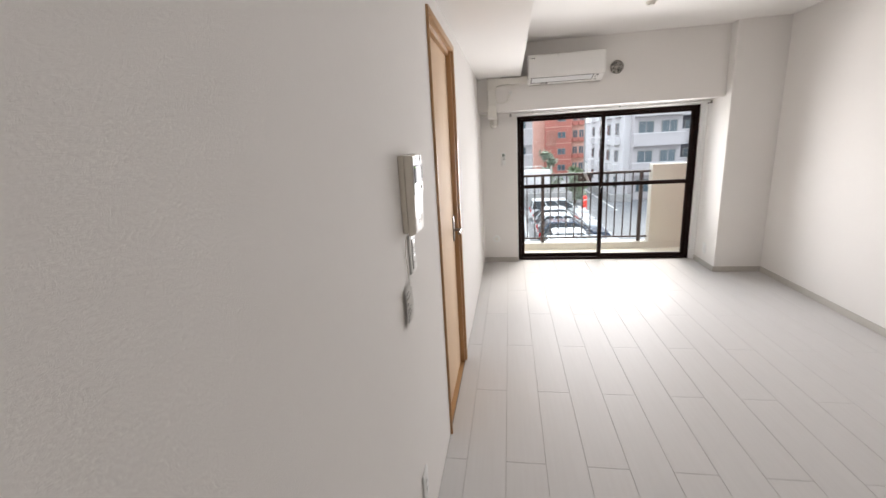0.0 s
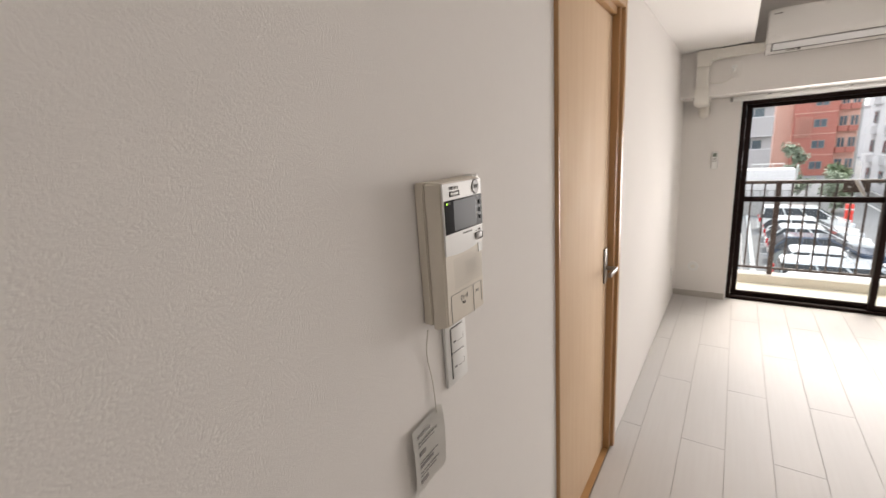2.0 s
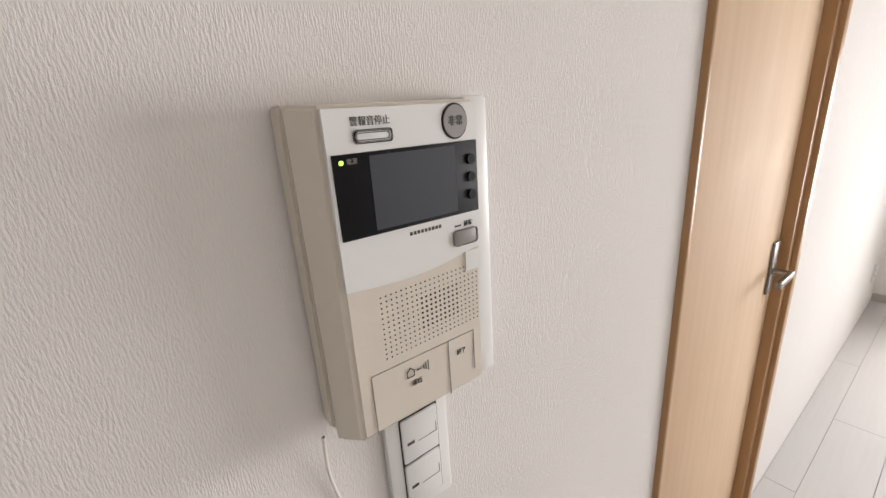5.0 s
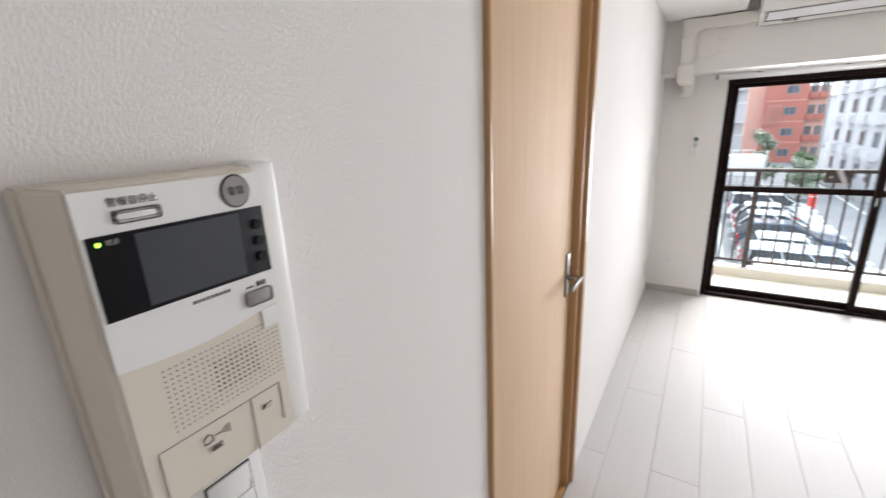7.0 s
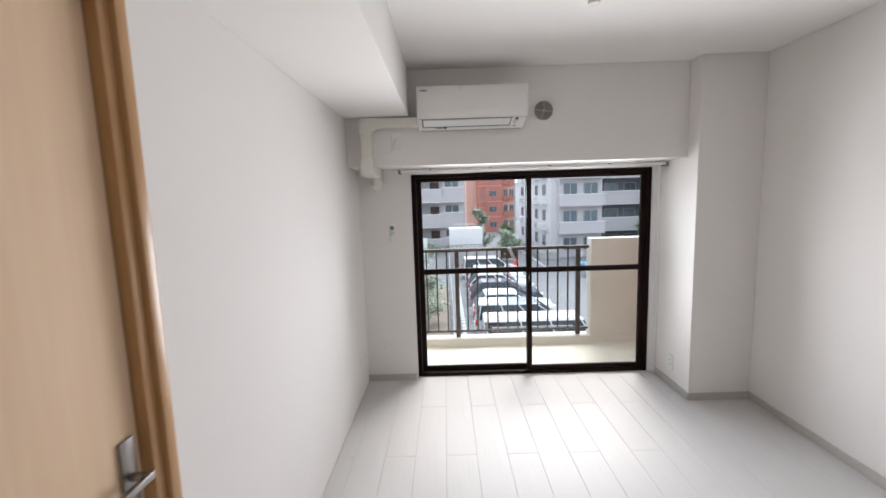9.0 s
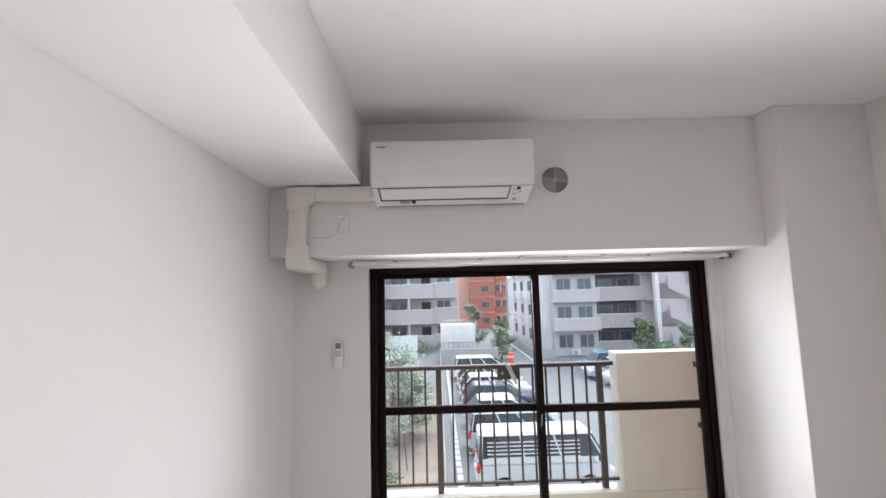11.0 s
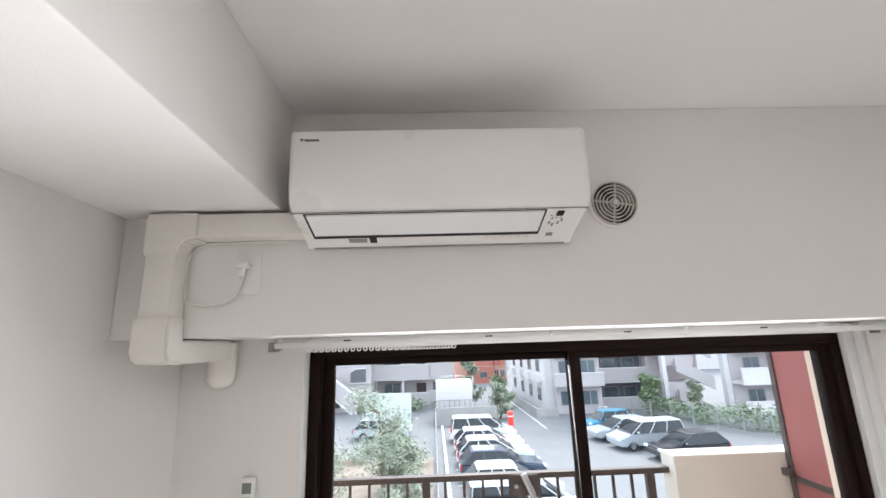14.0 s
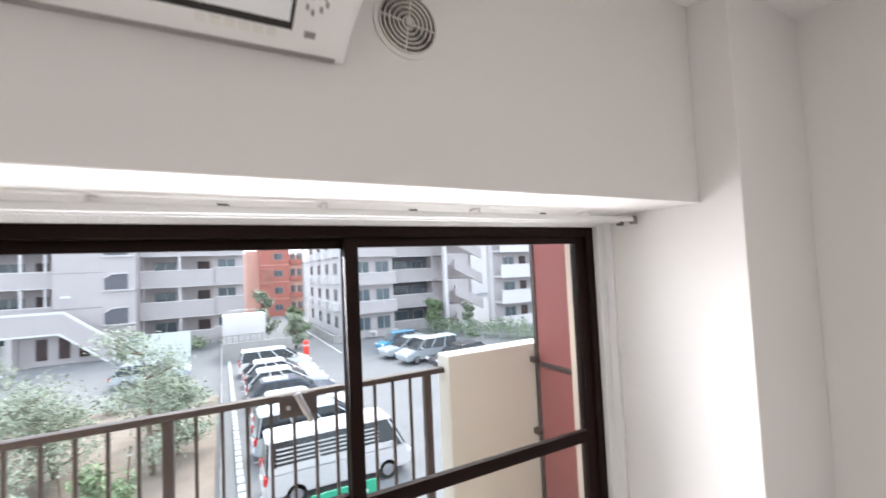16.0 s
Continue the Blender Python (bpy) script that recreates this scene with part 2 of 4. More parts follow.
def words(parent, text, size, m, material, name="lettering"):
    cu = bpy.data.curves.new("text", "FONT")
    cu.body, cu.size, cu.extrude, cu.align_x, cu.align_y = text, size, 0.0002, "CENTER", "CENTER"
    ob = bpy.data.objects.new("text", cu)
    me = bpy.data.meshes.new_from_object(ob)
    bpy.data.objects.remove(ob), bpy.data.curves.remove(cu)
    me.transform(m)
    me.materials.clear()
    me.materials.append(material)
    o = new(name, me)
    o.parent = parent
    return o


# ---- the room ----
XR, YB, H = 2.945, -7.2, 2.485           # right wall, back wall, ceiling
YW = -0.06                              # wall beside the window
DY0, DY1, DH = -3.378, -2.555, 2.065      # door opening
WX0, WX1, WH = 0.428, 2.438, 1.77        # window opening
bm = bmesh.new()
box(bm, -0.16, YB, 0, 0, DY0, H)
box(bm, -0.16, DY1, 0, 0, 0.16, H)
box(bm, -0.16, DY0, DH, 0, DY1, H)
wall_west = built("wall_west", bm, M_WALL, "cream textured wallpaper wall with a door opening", "wall")
built("wall_east", B(XR, YB, 0, XR + 0.16, 0.16, H), M_WALL, "cream textured wallpaper side wall", "wall")
built("wall_south", B(-0.16, YB - 0.16, 0, XR + 0.16, YB, H), M_WALL, "plain cream wallpaper end wall", "wall")
bm = bmesh.new()
box(bm, 0, YW, 0, WX0 - 0.012, 0.16, H)
box(bm, WX1 + 0.052, -0.55, 0, XR, 0.16, H, 0.004)
box(bm, WX0 - 0.012, -0.002, WH + 0.035, WX1 + 0.052, 0.16, H)
built("wall_north", bm, M_WALL, "cream wallpaper window wall with a corner pillar", "wall")
bm = B(0.0, -0.42, 1.81, 2.49, -0.002, H, 0.003)
built("beam_over_window", bm, M_WALL, "cream wallpapered beam over the balcony window", "beam")
built("soffit", B(0.0, YB, 2.155, 0.465, -0.42, H, 0.003), M_CEIL, "white boxed soffit along the door wall", "soffit")
built("ceiling", B(-0.16, YB - 0.16, H, XR + 0.16, 0.16, H + 0.12), M_CEIL, "white papered ceiling", "ceiling")
# closet space behind the door so that no gap shows
built("wall_behind_door", B(-0.24, DY0 - 0.1, 0, -0.17, DY1 + 0.1, H), M_WALL, "plain wall behind the closed door", "wall")

# skirting boards
for a in ((0.0, YW - 0.011, WX0 - 0.012, YW), (WX1 + 0.041, -0.55, WX1 + 0.052, -0.06),
          (WX1 + 0.041, -0.561, XR, -0.55), (XR - 0.011, YB, XR, -0.561)):
    bb = B(a[0], a[1], 0, a[2], a[3], 0.058, 0.0025)
    built("baseboard", bb, M_BASE, "thin grey skirting board along the wall", "baseboard")

# window lining
bm = bmesh.new()
box(bm, WX0 - 0.012, YW - 0.004, 0, WX0, 0.0, WH + 0.035, 0.002)
box(bm, WX1, -0.025, 0, WX1 + 0.052, 0.0, WH + 0.035, 0.002)
box(bm, WX1 + 0.036, -0.06, 0, WX1 + 0.0515, -0.0255, WH + 0.035, 0.002)
box(bm, WX0, -0.025, WH, WX1, 0.0, WH + 0.039, 0.002)
built("trim", bm, M_TRIM, "white painted lining round the balcony window", "trim")


def sash(win, x0, x1, y, label):
    z0, z1 = 0.035, WH - 0.035
    fr = bmesh.new()
    box(fr, x0, y, z0, x0 + 0.042, y + 0.028, z1, 0.002)
    box(fr, x1 - 0.042, y, z0, x1, y + 0.028, z1, 0.002)
    box(fr, x0 + 0.042, y + 0.001, z0, x1 - 0.042, y + 0.027, z0 + 0.035, 0.002)
    box(fr, x0 + 0.042, y + 0.001, z1 - 0.03, x1 - 0.042, y + 0.027, z1, 0.002)
    box(fr, x0 + 0.042, y + 0.001, 0.905, x1 - 0.042, y + 0.027, 0.95, 0.002)
    ob = part("sash", fr, M_ALU, win, label)
    for a, b in ((z0 + 0.035, 0.905), (0.95, z1 - 0.03)):
        g = part("pane", B(x0 + 0.042, y + 0.012, a, x1 - 0.042, y + 0.016, b), M_GLASS, ob, "clear glass pane", False)
        g.visible_shadow = False
    return ob


win = thing("window_1", "dark bronze aluminium sliding balcony window, closed", "window", kind="structure")
bm = bmesh.new()
box(bm, WX0, 0, 0, WX0 + 0.035, 0.10, WH, 0.002)
box(bm, WX1 - 0.035, 0, 0, WX1, 0.10, WH, 0.002)
box(bm, WX0 + 0.035, 0.0, WH - 0.035, WX1 - 0.035, 0.10, WH, 0.002)
box(bm, WX0 + 0.035, 0.0, 0, WX1 - 0.035, 0.10, 0.03, 0.002)
box(bm, WX0 + 0.035, 0.044, 0.03, WX1 - 0.035, 0.048, 0.042)
part("window_frame", bm, M_ALU, win)
s_in = sash(win, 1.395, WX1 - 0.037, 0.012, "inner sliding sash")
s_out = sash(win, WX0 + 0.037, 1.440, 0.054, "outer sliding sash")
bm = B(1.402, -0.004, 0.82, 1.43, 0.012, 0.90, 0.004)
prism(bm, [(1.408, 0.845), (1.428, 0.835), (1.425, 0.885), (1.412, 0.9)], "y", -0.018, -0.005)
part("crescent_lock", bm, M_BLACK, win, "black crescent lock")

# door
door = thing("door_1", "closed beech wood door in an oak frame", "door", (0, 0, 0), kind="structure")
bm = bmesh.new()
box(bm, -0.11, DY1 - 0.034, 0, 0.012, DY1, DH, 0.003)
box(bm, -0.11, DY0, 0, 0.012, DY0 + 0.011, DH, 0.003)
box(bm, -0.11, DY0 + 0.011, DH - 0.034, 0.012, DY1 - 0.034, DH, 0.003)
box(bm, -0.11, DY1 - 0.066, 0, -0.002, DY1 - 0.034, DH - 0.034, 0.003)
box(bm, -0.11, DY0 + 0.011, DH - 0.06, -0.012, DY1 - 0.066, DH - 0.034, 0.003)
box(bm, -0.11, DY0 + 0.011, 0.0, -0.004, DY1 - 0.066, 0.004)
part("door_frame", bm, M_JAMB, door, "oak door frame")
leaf = part("door_leaf", B(-0.065, DY0 + 0.015, 0.008, -0.03, DY1 - 0.069, DH - 0.063, 0.002), M_DOOR, door, "smooth beech veneer leaf")
hy = -2.665
part("handle_plate", B(-0.03, hy - 0.022, 0.895, -0.022, hy + 0.022, 1.055, 0.0025), M_STEEL, leaf, "satin steel back plate")
bm = rod(bmesh.new(), (-0.022, hy, 0.965), (0.022, hy, 0.965), 0.010, 16)
box(bm, 0.012, hy - 0.115, 0.955, 0.026, hy + 0.011, 0.975, 0.004)
part("door_handle", bm, M_STEEL, leaf, "satin steel lever handle")

# ---- air conditioner ----
ac = thing("air_conditioner", "white wall-mounted split air conditioner with its flap closed", "air conditioner", (0.912, -0.42, 2.052))
HW = 0.379


AC_PROFILE = [(-0.002, 0.0), (-0.02, 0.0), (-0.08, 0.020), (-0.135, 0.036), (-0.18, 0.050), (-0.200, 0.072), (-0.208, 0.11), (-0.210, 0.16), (-0.210, 0.248), (-0.204, 0.261), (-0.192, 0.266), (-0.002, 0.266)]


bm = bmesh.new()
prism(bm, AC_PROFILE, "x", -HW, HW)
ends = [e for e in bm.edges if abs(e.verts[0].co.x) > HW - 1e-4 and abs(e.verts[0].co.x - e.verts[1].co.x) < 1e-5 and min(e.verts[0].co.y, e.verts[1].co.y) < -0.06]
bmesh.ops.bevel(bm, geom=ends, offset=0.018, segments=5, affect="EDGES", profile=0.6)
part("body", bm, M_AC, ac)
# front panel seam, flap with dark gap, display
bm = B(-HW + 0.004, -0.1835, 0.0495, HW - 0.004, -0.170, 0.0510)
part("panel_seam", bm, M_GREY, ac, "thin seam under the front panel")


def on_slope(bm, u0, u1, a, b, lift, thick=0.004):
    """A slab on the sloping lower front; a and b run from its top to its bottom edge."""
    top, bot = Vector((-0.180, 0.050)), Vector((-0.030, 0.0033))
    mid = Vector((-0.135, 0.036))
    def at(s):
        return top.lerp(mid, s / 0.5) if s < 0.5 else mid.lerp(bot, (s - 0.5) / 0.5)
    p, q = at(a), at(b)
    n = Vector((-(p - q).y, (p - q).x)).normalized()
    n = n if n.x < 0 else -n
    pts = [p + n * lift, q + n * lift, q - n * thick, p - n * thick]
    return prism(bm, [(v.x, v.y) for v in pts], "x", u0, u1)


part("air_outlet", on_slope(bmesh.new(), -0.347, 0.271, 0.03, 0.83, 0.0015), M_DARK, ac, "dark gap round the outlet")
part("flap", on_slope(bmesh.new(), -0.339, 0.264, 0.055, 0.735, 0.006), M_FLAP, ac, "white air flap")
part("display", on_slope(bmesh.new(), 0.300, 0.318, 0.12, 0.34, 0.002), M_DARK, ac, "small dark receiver window")
for k, (u, a) in enumerate(((0.285, 0.3), (0.291, 0.45), (0.302, 0.42), (0.312, 0.42), (0.318, 0.5), (0.287, 0.56), (0.297, 0.6), (0.310, 0.56))):
    part("mark", on_slope(bmesh.new(), u, u + 0.005, a, a + 0.05, 0.0015), M_GREY, ac)
part("mark", on_slope(bmesh.new(), 0.293, 0.312, 0.82, 0.88, 0.0015), M_GREY, ac)
bm = bmesh.new()
on_slope(bm, -0.255, -0.205, 0.86, 0.94, 0.0015)
part("sensor_label", bm, M_GREY, ac, "grey model label")
bm = bmesh.new()
on_slope(bm, -0.197, -0.178, 0.84, 0.95, 0.002)
part("sensor_label", bm, M_DARK, ac, "dark sensor window")
for k in range(6):
    part("sticker", on_slope(bmesh.new(), 0.12 + k * 0.022, 0.136 + k * 0.022, 0.86, 0.93, 0.0014), M_CREAM, ac)
bm = bmesh.new()
prism(bm, [(-0.352, 0.238), (-0.343, 0.238), (-0.348, 0.229)], "y", -0.2106, -0.209)
for k in range(6):
    box(bm, -0.340 + k * 0.0062, -0.2106, 0.2305, -0.3355 + k * 0.0062, -0.209, 0.2365)
part("maker_badge", bm, M_INK, ac, "small black badge bars")
part("mounting_edge", B(-HW + 0.02, -0.018, -0.002, HW - 0.02, -0.002, 0.003), M_GREY, ac, "grey lower edge")

# refrigerant duct cover
duct = thing("pipe_duct", "cream plastic pipe duct cover running from the air conditioner", "pipe duct", (0, 0, 0))
bm = bmesh.new()
box(bm, 0.21, -0.487, 2.078, 0.54, -0.421, 2.145, 0.006)
part("duct_run", bm, M_CREAM, duct)
bm = bmesh.new()
prism(bm, [(0.108, 2.148), (0.108, 2.03), (0.200, 2.03), (0.200, 2.052), (0.212, 2.068), (0.25, 2.074), (0.25, 2.148)], "y", -0.492, -0.421)
bmesh.ops.bevel(bm, geom=bm.edges[:], offset=0.005, segments=2, affect="EDGES")
part("duct_elbow", bm, M_CREAM, duct)
part("duct_run", B(0.114, -0.487, 1.86, 0.195, -0.421, 2.032, 0.006), M_CREAM, duct)
bm = bmesh.new()
prism(bm, [(-0.496, 1.868), (-0.496, 1.775), (-0.478, 1.748), (-0.42, 1.742), (-0.13, 1.742), (-0.13, 1.806), (-0.422, 1.806), (-0.422, 1.868)], "x", 0.106, 0.203)
bmesh.ops.bevel(bm, geom=bm.edges[:], offset=0.006, segments=2, affect="EDGES")
part("duct_elbow", bm, M_CREAM, duct)
bm = rod(bmesh.new(), (0.159, -0.108, 1.69), (0.159, -0.108, 1.80), 0.046, 28)
bmesh.ops.create_uvsphere(bm, u_segments=28, v_segments=14, radius=0.0459, matrix=Matrix.Translation((0.159, -0.108, 1.69)) @ Matrix.Diagonal((1, 1, 0.9, 1)))
part("duct_elbow", bm, M_CREAM, duct, "rounded cream end elbow")
built("trim", B(0.10, -0.4215, 2.149, 0.52, -0.4205, 2.1545), M_DARK, "dark gap under the soffit end", "trim")

# socket and plug by the duct
sock = thing("wall_socket", "cream socket plate with the air conditioner's plug", "socket", (0.365, -0.42, 1.985))
part("plate", B(-0.036, -0.006, -0.06, 0.036, 0, 0.06, 0.003), M_WALL, sock)
bm = B(-0.026, -0.034, 0.012, 0.008, -0.006, 0.03, 0.005)
box(bm, -0.018, -0.03, -0.012, -0.002, -0.012, 0.014, 0.004)
part("plug", bm, M_WHITE, sock, "white mains plug")
bm = tube([(-0.010, -0.02, -0.012), (-0.012, -0.021, -0.032), (-0.04, -0.014, -0.072), (-0.09, -0.008, -0.085), (-0.14, -0.008, -0.083), (-0.172, -0.01, -0.07)], 0.0032)
part("cord", bm, M_CREAM, sock, "cream mains cord")
bm = tube([(-0.168, -0.009, -0.068), (-0.169, -0.009, 0.0), (-0.165, -0.009, 0.05), (-0.14, -0.009, 0.078), (-0.06, -0.009, 0.088), (0.12, -0.009, 0.09)], 0.003)
part("cord", bm, M_CREAM, sock, "cream mains cord")

# round vent
vent = thing("air_vent", "round grey louvred air vent in the beam", "air vent", (1.437, -0.42, 2.17))
bm = bmesh.new()


def ring(bm, r0, r1, y0, y1, n=40):
    c = []
    for r, y in ((r0, y0), (r1, y0), (r1, y1), (r0, y1)):
        c.append([bm.verts.new((r * math.cos(2 * math.pi * i / n), y, r * math.sin(2 * math.pi * i / n))) for i in range(n)])
    for k in range(4):
        for i in range(n):
            j = (i + 1) % n
            bm.faces.new((c[k][i], c[k][j], c[(k + 1) % 4][j], c[(k + 1) % 4][i]))
    bmesh.ops.recalc_face_normals(bm, faces=bm.faces[:])
    return bm


part("flange", ring(bmesh.new(), 0.068, 0.078, -0.006, -0.0005), M_WALL, vent, "cream flange")
bm = bmesh.new()
bmesh.ops.create_circle(bm, cap_ends=True, segments=40, radius=0.07, matrix=pose(0, -0.002, 0, 90))
part("opening", bm, M_DARK, vent, "dark opening")
for k in range(6):
    part("louvre", ring(bmesh.new(), 0.012 + k * 0.0105, 0.0155 + k * 0.0105, -0.012, -0.004), M_VENT, vent)
bm = bmesh.new()
for a in (8, 98):
    b2 = B(-0.066, -0.0115, -0.0018, 0.066, -0.005, 0.0018)
    b2.transform(pose(0, 0, 0, 0, a, 0))
    me = mesh("x", b2, M_VENT)
    bm.from_mesh(me)
    bpy.data.meshes.remove(me)
part("spoke", bm, M_VENT, vent)
part("knob", B(-0.008, -0.016, -0.008, 0.008, -0.004, 0.008, 0.002), M_VENT, vent)

# ---- curtain rail ----
cr = thing("curtain_rail", "double white curtain rail with runners bunched at one end", "curtain rail", (0, 0, 0))
for y in (-0.175, -0.115):
    part("rail", B(0.345, y - 0.009, 1.775, 2.478, y + 0.009, 1.793, 0.003), M_TRIM, cr)
for x in (0.36, 0.83, 1.30, 1.77, 2.24, 2.46):
    part("bracket", B(x - 0.007, -0.166, 1.793, x + 0.007, -0.12, 1.809, 0.002), M_TRIM, cr)
for x in (0.60, 1.07, 1.54, 2.01):
    part("fixing_slot", B(x - 0.012, -0.187, 1.793, x + 0.012, -0.183, 1.797), M_DARK, cr, "small dark fixing slot")
for x in (2.468, 0.352):
    for y in (-0.175, -0.115):
        part("end_cap", B(x - 0.010, y - 0.011, 1.765, x + 0.010, y + 0.011, 1.795, 0.003), M_STEEL, cr, "grey end stop")
run = bmesh.new()
ring(run, 0.004, 0.0075, -0.0015, 0.0015, 12)
rm = mesh("runner", run, M_TRIM, True)
for i in range(56):
    o = new("runner", rm)
    o.parent = cr
    o.location = (0.375 + i * 0.0105, -0.175 if i % 2 else -0.115, 1.766)

# ---- remote control in its holder ----
rc = thing("remote_control", "white air conditioner remote hanging in a wall holder", "remote control", (0.262, YW, 1.285))
part("holder", B(-0.026, -0.012, -0.075, 0.026, 0, -0.01, 0.004), M_WHITE, rc, "white wall holder")
part("body", B(-0.023, -0.026, -0.072, 0.023, -0.005, 0.078, 0.006), M_WHITE, rc)
part("screen", B(-0.015, -0.0275, 0.032, 0.015, -0.0255, 0.064, 0.001), mat("remote_lcd", (0.20, 0.24, 0.20), 0.25), rc, "grey-green display")
for i in range(3):
    for j in range(3):
        part("button", B(-0.015 + i * 0.011, -0.0285, 0.014 - j * 0.012, -0.007 + i * 0.011, -0.0255, 0.021 - j * 0.012, 0.001), M_GREY, rc)


def outlet(name, label, at, rz):
    o = thing(name, label, "socket", at, rz)
    part("plate", B(-0.035, -0.008, -0.06, 0.035, 0, 0.06, 0.004), M_WHITE, o)
    part("insert", B(-0.012, -0.0095, -0.035, 0.012, -0.007, 0.035, 0.001), M_TRIM, o)
    for z in (-0.018, 0.018):
        bmm = B(-0.006, -0.0102, z - 0.005, -0.004, -0.009, z + 0.005)
        box(bmm, 0.004, -0.0102, z - 0.004, 0.006, -0.009, z + 0.004)
        part("slot", bmm, M_DARK, o, "dark socket slots")
    return o


so = thing("wall_socket", "round white aerial socket low beside the window", "socket", (0.155, YW, 0.30))
part("plate", rod(bmesh.new(), (0, -0.008, 0), (0, 0, 0), 0.043, 32, 0.046), M_WHITE, so)
part("insert", rod(bmesh.new(), (0, -0.014, 0), (0, -0.007, 0), 0.018, 24), M_CREAM, so, "cream centre boss")
outlet("wall_socket", "white wall socket low on the pillar side", (2.49, -0.30, 0.20), -90)
outlet("wall_socket", "white wall socket low on the door wall", (0.0, -0.34, 0.29), 90)
outlet("wall_socket", "white wall socket low on the wall under the intercom", (0.0, -4.0, 0.27), 90)

# ceiling rose
rose = thing("ceiling_rose", "cream plastic ceiling lamp connector with no lamp", "ceiling rose", (1.443, -1.425, H))
part("base", rod(bmesh.new(), (0, 0, -0.008), (0, 0, 0), 0.038, 28, 0.04), M_CREAM, rose)
part("socket", rod(bmesh.new(), (0, 0, -0.026), (0, 0, -0.007), 0.027, 28, 0.03), M_CREAM, rose)

# ---- intercom ----
ic = thing("intercom", "ivory video door intercom with a dark screen on the wall", "intercom", (0, -3.9343, 1.35))
ic.scale = (1, 0.94, 1)


def hull(bm, a, b):
    """A closed block between two four-cornered outlines."""
    lo, hi = [bm.verts.new(p) for p in a], [bm.verts.new(p) for p in b]
    bm.faces.new(lo[::-1]), bm.faces.new(hi)
    for i in range(4):
        bm.faces.new((lo[i], lo[(i + 1) % 4], hi[(i + 1) % 4], hi[i]))
    bmesh.ops.recalc_face_normals(bm, faces=bm.faces[:])
    return bm


bm = hull(bmesh.new(), [(0, -0.09, -0.118), (0, 0.064, -0.118), (0, 0.064, 0.122), (0, -0.09, 0.122)], [(0.018, -0.09, -0.118), (0.018, 0.064, -0.118), (0.018, 0.064, 0.122), (0.018, -0.09, 0.122)])
bmesh.ops.bevel(bm, geom=bm.edges[:], offset=0.002, segments=2, affect="EDGES")
part("back_box", bm, M_IVORY, ic)
bm = hull(bmesh.new(), [(0.0185, -0.090, -0.128), (0.0185, 0.064, -0.128), (0.0185, 0.064, 0.122), (0.0185, -0.090, 0.122)],
          [(0.040, -0.075, -0.124), (0.040, 0.058, -0.124), (0.043, 0.058, 0.120), (0.043, -0.075, 0.120)])
bmesh.ops.bevel(bm, geom=bm.edges[:], offset=0.003, segments=3, affect="EDGES")
body = part("body", bm, M_IVORY, ic)
part("side_cover", B(0.001, 0.0645, -0.136, 0.0235, 0.092, 0.124, 0.004), M_WHITE, ic, "glossy white side cover")
# white upper plate with a curved lower edge
pts = [(-0.0735, 0.118), (-0.0735, 0.001)] + [(-0.0735 + 0.1295 * k / 12, 0.001 - 0.006 * math.sin(math.pi * k / 12) + 0.006 * k / 12) for k in range(1, 12)] + [(0.056, 0.007), (0.056, 0.118)]
bm = prism(bmesh.new(), pts, "x", 0.0415, 0.0447)
plate = part("front_plate", bm, M_WHITE, ic, "white upper plate", False)
part("bezel", B(0.0440, -0.071, 0.036, 0.0456, 0.0555, 0.091, 0.0005), M_BLACK, plate, "black glossy bezel")
part("screen", B(0.0450, -0.044, 0.039, 0.0460, 0.032, 0.0885), M_LCD, plate, "grey blank screen")
bm = rod(bmesh.new(), (0.0440, 0.034, 0.1055), (0.0462, 0.034, 0.1055), 0.0115, 28)
part("button", bm, M_GREY, plate, "round grey emergency button")
part("button_ring", rod(bmesh.new(), (0.0440, 0.034, 0.1055), (0.0452, 0.034, 0.1055), 0.0128, 28), M_DARK, plate)
part("button", B(0.0440, -0.052, 0.0975, 0.0458, -0.025, 0.1035, 0.0025), M_WHITE, plate, "white alarm stop button")
part("button_ring", B(0.0440, -0.0535, 0.0962, 0.0452, -0.0235, 0.1048, 0.002), M_DARK, plate)
for z in (0.077, 0.0635, 0.050):
    part("button", rod(bmesh.new(), (0.0455, 0.048, z), (0.0470, 0.048, z), 0.0040, 16), M_BLACK, plate, "small black side button")
part("indicator_light", rod(bmesh.new(), (0.0455, -0.065, 0.086), (0.0464, -0.065, 0.086), 0.0014, 12), M_LED, plate, "green power light")
part("button", B(0.0440, 0.026, 0.0105, 0.0468, 0.052, 0.0235, 0.003), M_GREY, plate, "grey door release button")
MX = pose(0, 0, 0, 90, 0, 90)                 # letters upright, facing along +x


def face_at(y, z, x=0.0449):
    return Matrix.Translation((x, y, z)) @ MX


words(plate, "警報音停止", 0.0062, face_at(-0.0395, 0.1095), M_INK)
words(plate, "非常", 0.0075, face_at(0.034, 0.1055, 0.0464), M_INK)
words(plate, "電源", 0.004, face_at(-0.057, 0.086, 0.0458), M_GREY)
words(plate, "解錠", 0.0048, face_at(0.043, 0.0272), M_INK)
part("lettering", B(0.0447, 0.0285, 0.0262, 0.0449, 0.0355, 0.0275), M_INK, plate)
bm = bmesh.new()
for k in range(9):
    box(bm, 0.0447, -0.016 + k * 0.0035, 0.029, 0.0449, -0.0135 + k * 0.0035, 0.0315)
part("lettering", bm, M_INK, plate)
part("sticker", B(0.0405, 0.0405, -0.014, 0.0428, 0.056, 0.003), M_WHITE, ic, "small white sticker")
